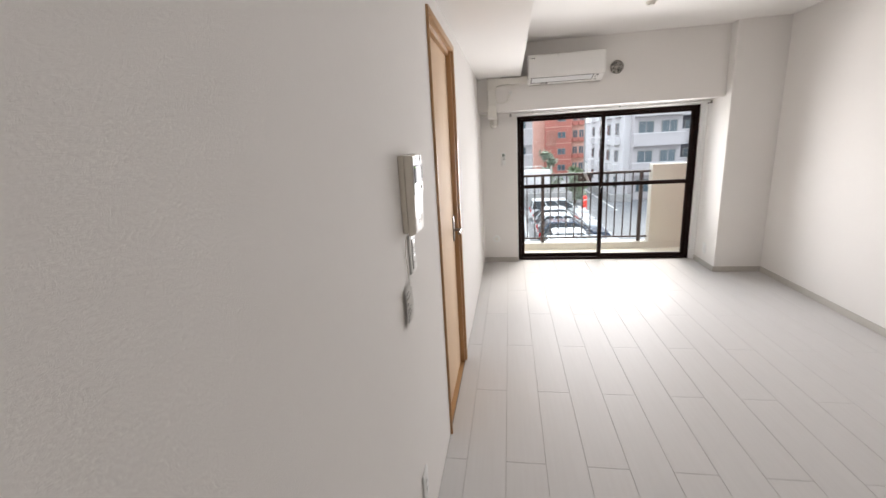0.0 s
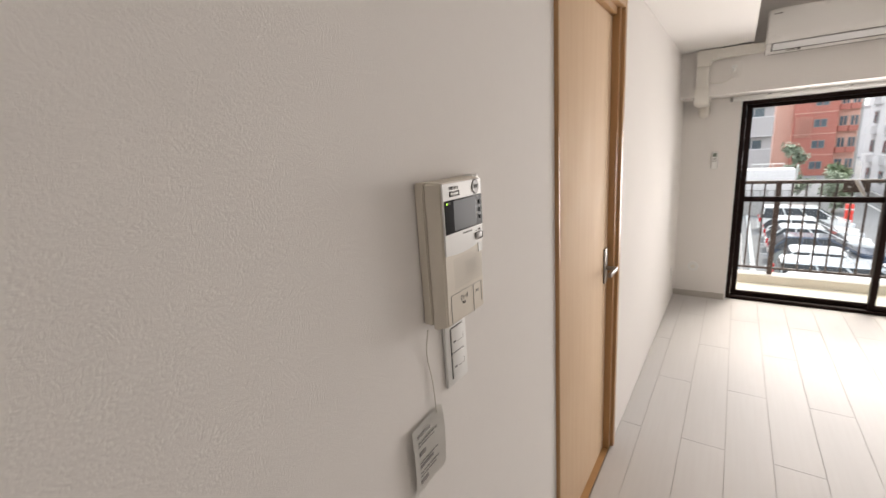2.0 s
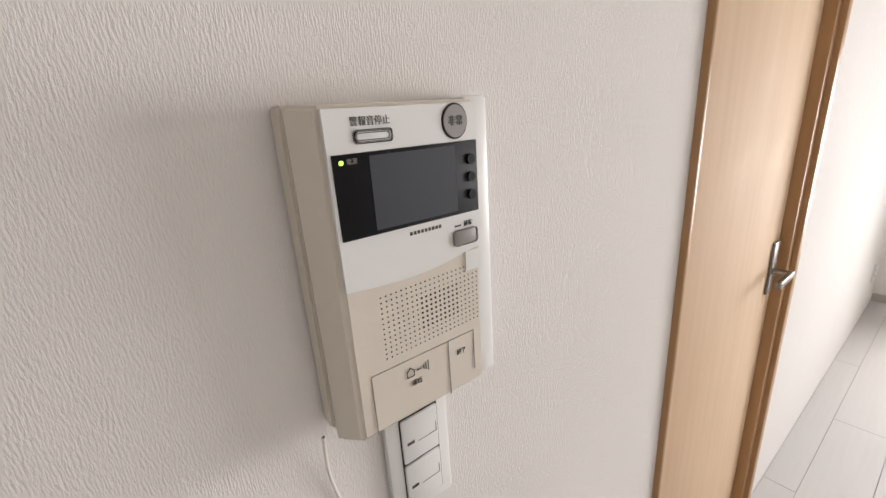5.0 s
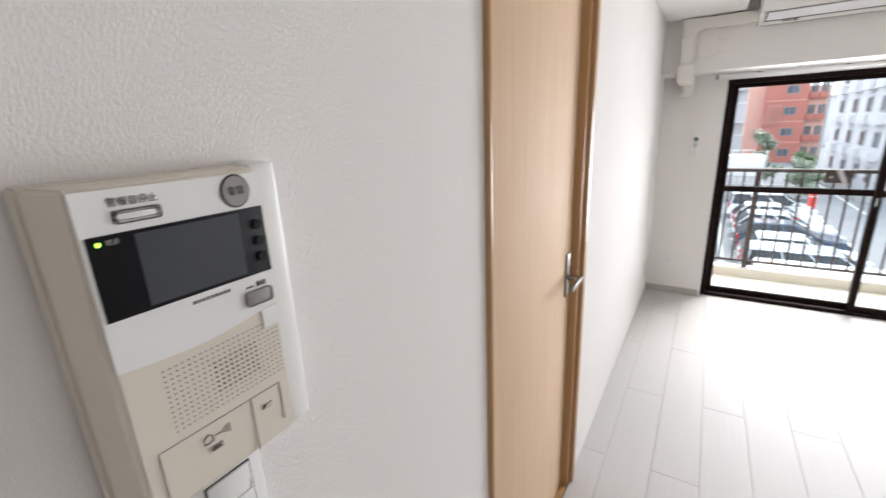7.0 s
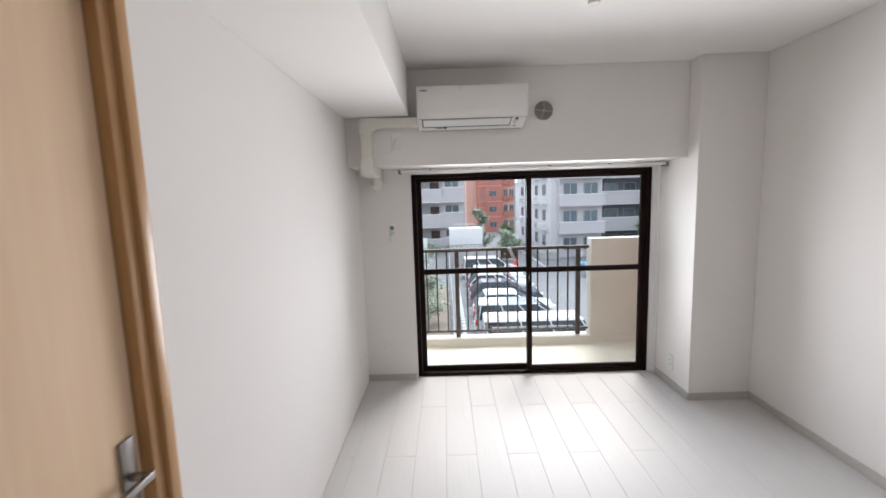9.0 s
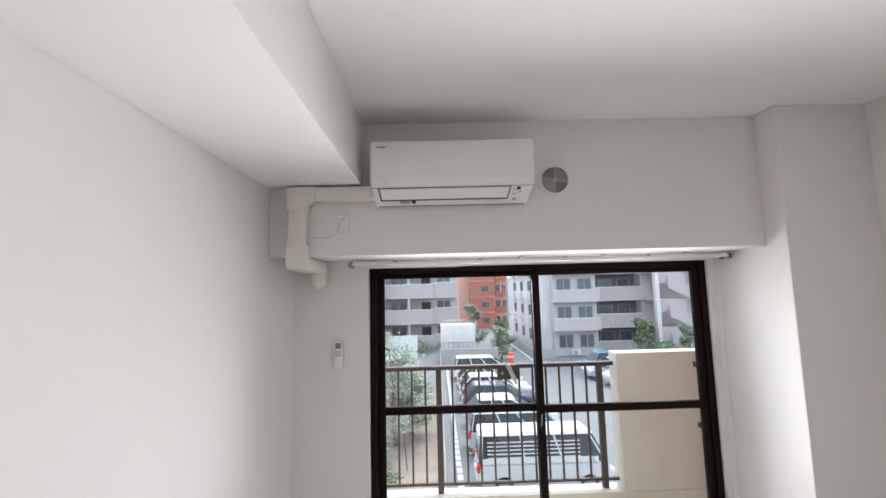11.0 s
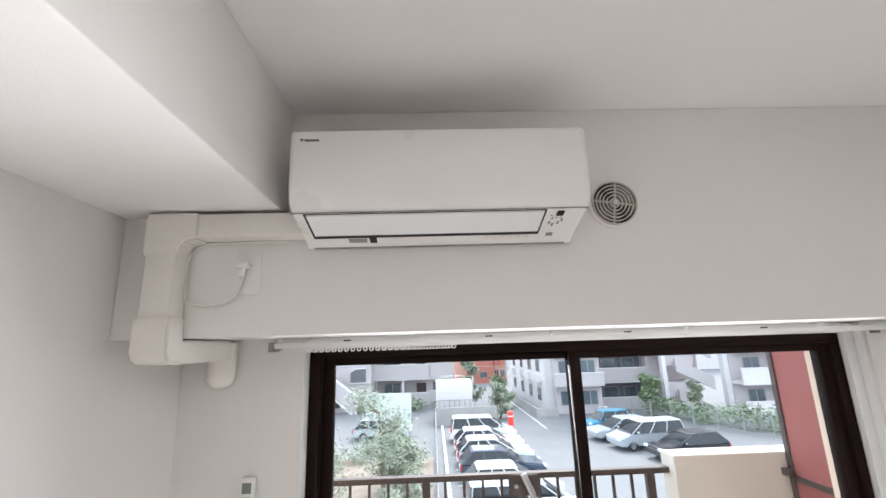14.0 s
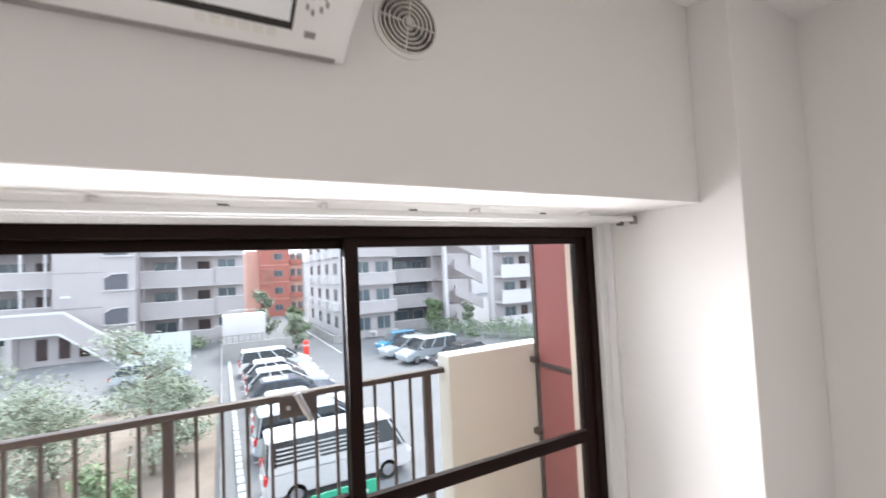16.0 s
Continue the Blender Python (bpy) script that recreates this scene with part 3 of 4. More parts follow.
# speaker holes
hole = bmesh.new()
for i in range(22):
    for j in range(13):
        r = 0.00105 if abs(i - 12) < 5 and abs(j - 6) < 4 else 0.0007
        y, z = -0.046 + i * 0.0047, -0.062 + j * 0.0042 + i * 0.0001
        xs = 0.0402 + (z + 0.124) / 0.244 * 0.003
        c = [hole.verts.new((xs + 0.0003, y + r * math.cos(a), z + r * math.sin(a))) for a in [k * math.pi / 4 for k in range(8)]]
        hole.faces.new(c)
part("speaker_grille", hole, M_DARK, body, "dark speaker perforation", False)
bm = bmesh.new()
for y0, y1, z0, z1 in ((-0.062, -0.0615, -0.123, -0.072), (-0.062, 0.047, -0.0715, -0.071), (0.016, 0.0165, -0.123, -0.072), (0.0465, 0.047, -0.110, -0.072)):
    box(bm, 0.0405, y0, z0, 0.0413, y1, z1)
part("button_seam", bm, M_GREY, body, "dark seams round the talk buttons")
words(ic, "通話", 0.0055, face_at(-0.02, -0.094, 0.0412), M_INK)
words(ic, "終了", 0.0055, face_at(0.031, -0.0865, 0.0412), M_INK)
bm = bmesh.new()
for a, b in (((-0.029, -0.087), (-0.029, -0.082)), ((-0.029, -0.082), (-0.0255, -0.079)), ((-0.0255, -0.079), (-0.022, -0.082)), ((-0.022, -0.082), (-0.022, -0.087)), ((-0.022, -0.087), (-0.029, -0.087)),
             ((-0.0195, -0.0835), (-0.0145, -0.0835)), ((-0.012, -0.085), (-0.012, -0.082)), ((-0.0095, -0.0865), (-0.0095, -0.0805)), ((-0.007, -0.088), (-0.007, -0.079))):
    rod(bm, (0.0412, *a), (0.0412, *b), 0.0004, 5)
part("symbol", bm, M_INK, ic, "small printed house symbol")

# cord and hanging instruction tag
tag = thing("paper_tag", "printed instruction tag hanging on a cord from the intercom", "paper tag", (0, -4.042, 1.0))
part("cord", tube([(0.012, 0.016, 0.226), (0.004, 0.018, 0.18), (0.004, 0.028, 0.12), (0.006, 0.030, 0.058)], 0.0014), M_CREAM, tag, "thin cream cord")
bm = bmesh.new()
n = 8
rows_v = []
for i in range(n + 1):
    u = i / n
    x = 0.004 + 0.005 * (1 - u) ** 2 + 0.002 * u ** 3
    rows_v.append([bm.verts.new((x + 0.003 * math.sin(3 * w), -0.047 + 0.094 * u, -0.064 + 0.128 * w + 0.004 * u)) for w in (0, 0.33, 0.66, 1)])
for i in range(n):
    for j in range(3):
        bm.faces.new((rows_v[i][j], rows_v[i + 1][j], rows_v[i + 1][j + 1], rows_v[i][j + 1]))
bmesh.ops.solidify(bm, geom=bm.faces[:], thickness=0.0008)
sheet = part("sheet", bm, M_PAPER, tag, "creased printed card")
bm = bmesh.new()
for z, w, h in ((0.044, 0.040, 0.006), (0.034, 0.06, 0.002), (0.028, 0.05, 0.002), (0.010, 0.02, 0.008), (-0.004, 0.058, 0.002), (-0.014, 0.042, 0.006), (-0.024, 0.06, 0.002), (-0.031, 0.05, 0.002), (-0.046, 0.024, 0.008)):
    for k in range(6):
        y0 = -0.034 + w * k / 6
        u = (y0 + 0.047) / 0.094
        x = 0.0048 + 0.005 * (1 - u) ** 2 + 0.002 * u ** 3 + 0.003 * math.sin(3 * (z + 0.064) / 0.128)
        box(bm, x, y0, z, x + 0.0006, y0 + w / 6 * 0.8, z + h)
part("print", bm, M_GREY, sheet, "illegible black print")

# switch plate
sw = thing("light_switch", "white double light switch under the intercom", "light switch", (0, -3.936, 1.148))
part("plate", B(0, -0.036, -0.066, 0.0085, 0.036, 0.066, 0.005), M_WHITE, sw)
part("insert_seam", B(0.008, -0.0215, -0.051, 0.0092, 0.0215, 0.051), M_DARK, sw, "thin dark seam")
for z in (-0.0255, 0.0255):
    o = part("rocker", B(0.008, -0.0205, z - 0.0245, 0.0115, 0.0205, z + 0.0245, 0.002), M_WHITE, sw, "white rocker")
    part("mark", B(0.0113, -0.016, z - 0.004, 0.0119, -0.008, z - 0.001), M_INK, o, "black mark")
    bm = B(0.0113, -0.004, z - 0.005, 0.0118, 0.018, z - 0.0042)
    box(bm, 0.0113, 0.0172, z - 0.005, 0.0118, 0.018, z + 0.006)
    part("name_window", bm, M_GREY, o)

# ---- balcony ----
BZ = -0.165
built("balcony_floor", B(-1.2, 0.1, BZ - 0.15, 4.2, 1.15, BZ), M_BFLOOR, "cream coated balcony floor", "floor")
bm = B(-1.2, 1.15, BZ - 0.15, 4.2, 1.32, BZ + 0.095, 0.006)
built("balcony_kerb", bm, M_CONC, "cream painted concrete kerb of the balcony", "kerb")
built("balcony_wall", B(2.34, 1.148, BZ + 0.0955, 4.2, 1.305, 1.06, 0.008), M_CONC, "cream painted concrete parapet with a stained face", "parapet")
built("balcony_side_wall", B(-1.35, 0.1, BZ - 0.15, -1.2, 1.32, 2.4), M_CONC, "cream balcony end wall", "wall")
bm = bmesh.new()
box(bm, -1.2, 0.0985, -0.3, WX0, 0.165, 2.6)
box(bm, WX1, 0.0985, -0.3, 4.4, 0.165, 2.6)
box(bm, WX0, 0.0985, WH, WX1, 0.165, 2.6)
box(bm, WX0, 0.0985, -0.3, WX1, 0.165, 0.0)
outer = built("outer_wall", bm, M_TILE, "tan tiled outer wall round the window", "wall")
rail = thing("balcony_railing", "brown painted metal balcony railing with upright bars", "railing", (0, 1.235, 0))
part("top_rail", B(-1.2, -0.028, 0.945, 2.34, 0.028, 0.98, 0.006), M_RAIL, rail)
part("bottom_rail", B(-1.2, -0.012, -0.012, 2.34, 0.012, 0.012, 0.003), M_RAIL, rail)
barm = mesh("bar", B(-0.008, -0.008, 0.012, 0.008, 0.008, 0.945), M_RAIL)
posm = mesh("post", B(-0.024, -0.022, BZ + 0.095, 0.024, 0.022, 0.945, 0.003), M_RAIL)
for k in range(-17, 14):
    x = 0.82 + k * 0.1167
    if x > -1.15 and x < 2.3:
        o = new("post" if k % 12 == 0 else "bar", posm if k % 12 == 0 else barm)
        o.parent = rail
        o.location = (x, 0, 0)
br = thing("pole_bracket", "folded steel clothes pole bracket on the railing", "bracket", (1.42, 1.2, 0.93))
part("base", B(-0.095, -0.004, -0.075, 0.095, 0.006, 0.045, 0.003), M_RAIL, br, "brown clamp plate")
bm = rod(bmesh.new(), (-0.005, -0.015, 0.05), (0.045, -0.03, -0.06), 0.02)
rod(bm, (0.045, -0.03, -0.06), (0.065, -0.03, -0.105), 0.014)
rod(bm, (-0.05, -0.012, -0.02), (-0.05, -0.004, -0.02), 0.012)
part("arm", bm, M_RIM, br, "bright steel folding arm")
pt = thing("partition_board", "red-brown balcony partition board in a grey frame", "partition", (3.06, 0, 0))
part("board", B(-0.006, 0.25, BZ + 0.05, 0.006, 1.14, 2.35), M_RED, pt)
bm = bmesh.new()
for y in (0.22, 1.11):
    box(bm, -0.018, y, BZ, 0.018, y + 0.035, 2.4, 0.003)
box(bm, -0.016, 0.255, 0.90, 0.016, 1.11, 0.935, 0.003)
box(bm, -0.016, 0.255, 2.36, 0.016, 1.11, 2.4, 0.003)
part("frame", bm, M_RAIL, pt)
for z in (0.95, 0.45):
    part("hinge", B(-0.06, 1.09, z - 0.02, -0.018, 1.147, z + 0.02, 0.003), M_RAIL, pt, "small steel clamp")

# ---- the grounds ----
G = -5.3
built("ground", B(-900, -40, G - 0.6, 900, 1500, G), M_ASPH, "grey asphalt car park and street", "ground")
built("building_base", B(-1.35, -7.4, G, 4.4, 0.16, -0.17), M_TILE, "lower storeys of the tiled apartment block", "wall")
built("planting_bed", B(-22, 3, G, 0.75, 27, G + 0.12, 0.03), M_SOIL, "brown soil planting bed", "ground")
for k in range(8):
    built("road_marking", B(2.0, 13.4 + k * 2.75, G + 0.004, 6.8, 13.52 + k * 2.75, G + 0.008), M_LINE, "white painted parking bay line", "road marking")
built("road_marking", B(10.0, 35, G + 0.004, 10.12, 64, G + 0.008), M_LINE, "white painted road edge line", "road marking")


def window(parent, x0, z0, x1, z1, y, doorlike=False, split=True):
    w = part("door" if doorlike else "window", bm_frame(x0, z0, x1, z1, y), M_BDOOR if doorlike else M_FRAME, parent, "", False)
    if doorlike:
        part("leaf", B(x0 + 0.06, y - 0.03, z0, x1 - 0.06, y - 0.005, z1 - 0.06), M_BDOOR, w, "", False)
        return
    n = 2 if split else 1
    d = (x1 - x0) / n
    for k in range(n):
        part("pane", B(x0 + k * d + 0.06, y - 0.045, z0 + 0.06, x0 + (k + 1) * d - 0.03, y - 0.02, z1 - 0.06), M_PANE, w, "", False)


def bm_frame(x0, z0, x1, z1, y):
    bm = bmesh.new()
    box(bm, x0, y - 0.07, z0, x0 + 0.07, y + 0.01, z1)
    box(bm, x1 - 0.07, y - 0.07, z0, x1, y + 0.01, z1)
    box(bm, x0 + 0.07, y - 0.07, z1 - 0.07, x1 - 0.07, y + 0.01, z1)
    box(bm, x0 + 0.07, y - 0.07, z0, x1 - 0.07, y + 0.01, z0 + 0.06)
    return bm


ST = 2.9


def gallery(parent, x0, x1, y, storeys, wall, parapet, items, depth=2.2, piers=(), base=G, rise=ST, drop=0.25, coping=True):
    """Storeys with an open gallery: a back wall, slabs, parapets, piers, and windows and doors at the back."""
    part("wall", B(x0, y + depth, G, x1, y + depth + 0.3, base + rise * storeys), wall, parent, "", False)
    for s in range(storeys):
        z = base + rise * s
        part("slab", B(x0, y + 0.17, z + rise - 0.25, x1, y + depth, z + rise - 0.02), parapet, parent, "", False)
        par = part("parapet", B(x0, y, z - drop if s else G, x1, y + 0.16, z + 1.1), parapet, parent, "", False)
        if coping:
            part("coping", B(x0, y - 0.03, z + 1.1, x1, y + 0.19, z + 1.2), M_BLITE, par, "pale coping", False)
            if s:
                part("drip_edge", B(x0, y - 0.02, z - drop - 0.07, x1, y + 0.17, z - drop), M_BLITE, par, "pale lower edge", False)
        for k in piers:
            part("pier", B(k - 0.1, y + 0.01, z + 1.2, k + 0.1, y + 0.2, z + rise - drop), M_BLITE, parent, "", False)
        for kind, a, b in items:
            if kind == "d":
                window(parent, a, z + 0.05, b, z + 2.1, y + depth, True)
            else:
                window(parent, a, z + 0.95, b, z + 2.1, y + depth)


def block(parent, x0, x1, y0, y1, top, material):
    part("wall", B(x0, y0, G, x1, y1, top), material, parent, "", False)


# apartment block at the end of the car park, with galleries and an outside stair
ab = thing("apartment_building", "mauve-grey apartment block with open galleries and an outside stair", "building", (0, 0, 0))
GZ, GR = G + 0.28, 3.25                  # gallery floor and storey height of the block
gallery(ab, -6.3, 0.3, 51, 4, M_BGREY, M_BGREY, [("w", -5.3, -3.3), ("d", -1.3, -0.1)], 2.2, (-2.84,), GZ, GR, 0.55)
gallery(ab, 0.3, 3.3, 51.3, 4, M_BGREY, M_BGREY, [("w", 0.7, 2.5)], 0.8, (), GZ + 0.2, GR, 0.75)
block(ab, -12.4, -6.3, 48.5, 53, GZ + GR * 4, M_BGREY)
gallery(ab, -32, -12.4, 50, 4, M_BGREY, M_BGREY, [("w", -17.6, -15.4), ("w", -24, -21.5), ("d", -14.6, -13.7), ("d", -20, -19), ("d", -27, -26)], 2.4, (-13.3, -15.0, -19.2, -23.5, -28), GZ + 0.25, GR, 0.35)
for s in range(1, 4):
    z = GZ + GR * s - 0.05
    # no hole here: a flat dark panel carries the stair opening's shade
    bm = prism(bmesh.new(), [(-8.65, z - 0.45), (-6.9, z - 0.45), (-6.9, z + 1.05), (-8.1, z + 1.0), (-8.65, z + 0.65)], "y", 48.42, 48.55)
    w = part("stair_opening", bm, M_BDARK, ab, "dark panel painted as the shade in a stair opening with a sloping corner", False)
    part("sill", B(-8.8, 48.3, z - 0.57, -6.3, 48.5, z - 0.45), M_BLITE, w, "", False)
    part("lintel", prism(bmesh.new(), [(-8.65, z + 0.65), (-8.1, z + 1.0), (-6.9, z + 1.05), (-6.9, z + 1.15), (-8.15, z + 1.1), (-8.75, z + 0.68)], "y", 48.35, 48.5), M_BLITE, w, "", False)
for k in range(1, 4):
    part("joint", B(-12.4, 48.485, GZ + GR * k + 1.15, -8.8, 48.5, GZ + GR * k + 1.19), M_BDARK, ab, "thin horizontal wall joint", False)
# stair with a white coping
bm = prism(bmesh.new(), [(-18, -0.85), (-11.0, -0.85), (-7.6, -3.6), (-7.6, -5.2), (-7.85, -5.25), (-11.2, -2.47), (-18, -2.49)], "y", 45.8, 46.1)
part("stair_parapet", bm, M_BGREY, ab, "", False)
bm = prism(bmesh.new(), [(-18, -0.85), (-11.0, -0.85), (-7.6, -3.6), (-7.5, -3.45), (-10.95, -0.66), (-18, -0.66)], "y", 45.75, 46.15)
part("stair_coping", bm, M_LINE, ab, "white stair coping", False)
bm = prism(bmesh.new(), [(-18, -2.49), (-11.2, -2.47), (-7.85, -5.25), (-7.85, -5.3), (-8.05, -5.3), (-11.28, -2.62), (-18, -2.64)], "y", 45.76, 46.14)
part("stair_coping", bm, M_LINE, ab, "white lower stair edge", False)
part("stair_newel", B(-7.6, 45.78, -5.3, -7.42, 46.12, -3.5), M_LINE, ab, "white stair end post", False)
part("stair_wall", B(-14.2, 47.2, G, -8.2, 47.5, -2.7), M_BGREY, ab, "", False)
for x in (-13.1, -11.6, -10.2):
    window(ab, x, G + 0.5, x + 0.75, G + 2.3, 47.2, True)
part("pier", B(-14.6, 45.8, G, -14.2, 47.5, -2.64), M_BGREY, ab, "", False)
pl = thing("wall_plate", "small white plate high on the apartment block wall", "sign", (-11.5, 48.5, 0.5))
part("plate", B(-0.35, -0.05, -0.12, 0.35, 0, 0.12, 0.01), M_LINE, pl)

# red building far down the street
rb = thing("red_building", "red brick apartment building with a salmon side", "building", (0, 0, 0))
block(rb, 4.8, 6.8, 77, 90, 5.9, M_BPINK)
block(rb, 6.8, 11.5, 75.5, 90, 6.05, M_BRED)
block(rb, 11.5, 13.9, 76.5, 96, 5.2, M_BPINK)
part("roof_edge", B(6.7, 75.4, 6.05, 11.6, 90, 6.25), M_BPINK, rb, "", False)
for s in range(4):
    z = G + ST * s
    window(rb, 9.0, z + 0.9, 10.4, z + 2.0, 75.5)
    for x in (11.8, 12.9):
        window(rb, x, z + 0.9, x + 0.8, z + 2.2, 76.5)
        part("balcony", B(x - 0.15, 75.9, z + 0.15, x + 0.85, 76.5, z + 0.9), M_BRED, rb, "", False)
    if s:
        part("string_course", B(6.8, 75.42, z - 0.06, 11.5, 75.5, z + 0.06), M_BPINK, rb, "", False)
for k in range(7):
    part("louvre", B(7.1 + k * 0.26, 75.3, G + 5.4, 7.18 + k * 0.26, 75.5, G + 8.2), M_BPINK, rb, "", False)

# grey building on the street corner
gb = thing("corner_building", "grey rendered apartment block with balconies on the street corner", "building", (0, 0, 0))
block(gb, 12.2, 15, 42.5, 62, G + ST * 5, M_BLITE)
block(gb, 12.9, 17.45, 41.4, 62, G + ST * 5, M_BGREY)
for s in range(5):
    z = G + ST * s
    for x in (13.3, 15.5):
        window(gb, x, z + (0.9 if s else 0.8), x + 1.5, z + 2.15, 41.4)
    if s:
        part("balcony", B(12.7, 40.5, z - 0.3, 17.5, 41.4, z + 0.9), M_BGREY, gb, "mauve-grey balcony front", False)
        part("coping", B(12.65, 40.45, z + 0.9, 17.55, 40.7, z + 1.0), M_BLITE, gb, "", False)
    for y in (44.5, 48.5, 53, 58):
        w = part("window", B(12.10, y, z + 0.9, 12.22, y + 1.3, z + 2.2), M_FRAME, gb, "", False)
        part("pane", B(12.06, y + 0.1, z + 1.0, 12.12, y + 1.2, z + 2.1), M_PANE, w, "", False)
        if s:
            part("balcony", B(11.6, y - 0.6, z - 0.1, 12.2, y + 1.9, z + 0.7), M_BLITE, gb, "", False)
# the gallery's shade is put into the dark colour of its back wall
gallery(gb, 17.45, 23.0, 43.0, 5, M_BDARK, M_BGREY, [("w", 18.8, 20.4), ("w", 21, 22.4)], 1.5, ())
for x in (14.9, 17.2):
    a = thing("outdoor_unit", "white air conditioner outdoor unit at the building's foot", "outdoor unit", (x, 41.0, G + 0.1), group="outdoor units")
    part("casing", B(-0.4, -0.15, 0, 0.4, 0.15, 0.6, 0.02), M_BLITE, a)
    part("fan_grille", B(-0.3, -0.165, 0.08, 0.15, -0.15, 0.52, 0.01), M_GREY, a)
built("low_wall", B(10.55, 40.0, G, 12.6, 40.2, G + 0.8), M_BLOCK, "low grey block wall beside the street", "wall")
built("low_wall", B(10.55, 40.2, G, 10.75, 66, G + 0.8), M_BLOCK, "low grey block wall beside the street", "wall")

# stair tower block beyond
tb = thing("stair_tower_building", "pale grey apartment block with an open stair tower", "building", (0, 0, 0))
for s in range(5):
    z = G + ST * s
    part("landing", B(23.0, 40.0, z + ST - 1.5, 26.2, 40.2, z + ST - 0.2), M_BGREY, tb, "", False)
    bm = prism(bmesh.new(), [(24.2, z + 0.9), (27.8, z - 0.9), (27.8, z + 0.3), (24.2, z + 2.1)], "y", 39.6, 39.8)
    part("stair_flight", bm, M_BGREY, tb, "mauve-grey stair flight", False)
    part("slab", B(23, 40.2, z + ST - 0.35, 28.2, 43, z + ST - 0.15), M_BGREY, tb, "", False)
block(tb, 23, 28.4, 43, 46, G + ST * 5, M_BGREY)
part("pier", B(22.8, 39.5, G, 23.2, 40.0, G + ST * 5), M_BLITE, tb, "", False)
part("pier", B(28.2, 38.6, G, 28.7, 39.2, G + ST * 5), M_BLITE, tb, "", False)
gallery(tb, 28.7, 52, 37.0, 5, M_BGREY, M_BLITE, [("w", 30, 31.6), ("d", 32.4, 33.3), ("w", 35, 37), ("w", 40, 42)], 1.5, (33.8, 38.5))

# far low skyline closing the street
for x, y, w, h in ((-60, 95, 40, 14), (-15, 110, 18, 12), (14, 120, 14, 10), (50, 90, 30, 15), (-70, 60, 30, 15)):
    fb = thing("far_building", "pale distant apartment block", "building", (x, y, G))
    part("wall", B(0, 0, 0, w, 12, h), M_BLITE, fb, "", False)
    part("roof", B(-0.3, -0.3, h, w + 0.3, 12.3, h + 0.4), M_BGREY, fb, "", False)

# ---- car park things ----
tank = thing("water_tank", "white panelled water tank with a rail on top", "water tank", (2.75, 39.5, G))
part("tank_body", B(-1.7, 0, 1.0, 1.7, 2.4, 3.6, 0.05), M_BLITE, tank)
for k in range(1, 4):
    part("panel_joint", B(-1.7 + k * 0.85 - 0.02, -0.03, 1.05, -1.7 + k * 0.85 + 0.02, 0.0, 3.55), M_LINE, tank, "", False)
bm = bmesh.new()
for k in range(4):
    rod(bm, (-1.2 + k * 0.7, 0.3, 3.6), (-1.2 + k * 0.7, 0.3, 4.05), 0.025, 6)
rod(bm, (-1.2, 0.3, 4.05), (0.9, 0.3, 4.05), 0.03, 6)
part("rail", bm, M_LINE, tank)
for z in (1.85, 2.7):
    part("panel_joint", B(-1.7, -0.03, z - 0.02, 1.7, 0.0, z + 0.02), M_LINE, tank, "", False)
for k in range(9):
    part("stand_bar", rod(bmesh.new(), (-1.9 + k * 0.47, -0.5, 0), (-1.9 + k * 0.47, -0.5, 2.0), 0.025, 6), M_STEEL, tank)
for z in (0.5, 1.2, 1.95):
    part("stand_rail", rod(bmesh.new(), (-1.95, -0.5, z), (1.95, -0.5, z), 0.025, 6), M_STEEL, tank)
part("ladder", hull(bmesh.new(), [(1.75, 0.2, 2.6), (1.82, 0.2, 2.6), (1.82, 0.3, 2.6), (1.75, 0.3, 2.6)], [(1.75, 0.2, 4.0), (1.82, 0.2, 4.0), (1.82, 0.3, 4.0), (1.75, 0.3, 4.0)]), M_LINE, tank, "white ladder stile")
part("base", B(-1.8, -0.1, 0, 1.8, 2.5, 1.0), M_BLOCK, tank)
built("block_wall", B(0.9, 37.6, G, 6.4, 37.8, G + 1.5), M_BLOCK, "grey concrete block wall behind the parked cars", "wall")
pn = thing("panel_fence", "pale green sheet panel fence", "fence", (-3.1, 36.5, G))
for k in range(4):
    part("panel", B(-2 + k * 1.0, 0, 0.1, -1.02 + k * 1.0, 0.05, 3.0), M_PANEL, pn, "", False)
for k in range(3):
    part("post", B(-2.0 + k * 1.95, 0.05, 0, -1.9 + k * 1.95, 0.12, 2.9), M_STEEL, pn, "", False)
mf = thing("mesh_fence", "pale steel mesh fence beside the car park", "fence", (0.95, 0, G))
for k in range(13):
    part("post", rod(bmesh.new(), (0, 13 + k * 2, 0), (0, 13 + k * 2, 1.3), 0.03, 8), M_BLITE, mf)
bm = bmesh.new()
for k in range(14):
    rod(bm, (0, 13, 0.08 + k * 0.09), (0, 37, 0.08 + k * 0.09), 0.006, 4)
part("wires", bm, M_BLITE, mf)
kerb = thing("kerb", "pale concrete kerb blocks under the mesh fence", "kerb", (1.5, 12.0, G), kind="structure")
kb = mesh("kerb_block", B(-0.11, 0.05, 0, 0.11, 0.55, 0.18, 0.03), M_KERB, True)
for k in range(42):
    o = new("kerb_block", kb)
    o.parent = kerb
    o.location = (0.0, k * 0.6, 0)
rp = thing("red_post", "red plastic marker post at the car park entry", "post", (6.95, 33.9, G))
part("sleeve", B(-0.2, -0.2, 0, 0.2, 0.2, 1.6, 0.05), M_CONE, rp)
part("band", B(-0.205, -0.205, 1.2, 0.205, 0.205, 1.3, 0.02), M_LINE, rp, "white band")
gs = thing("green_sign", "green car park sign board with white print", "sign", (3.9, 10.2, G), 0)
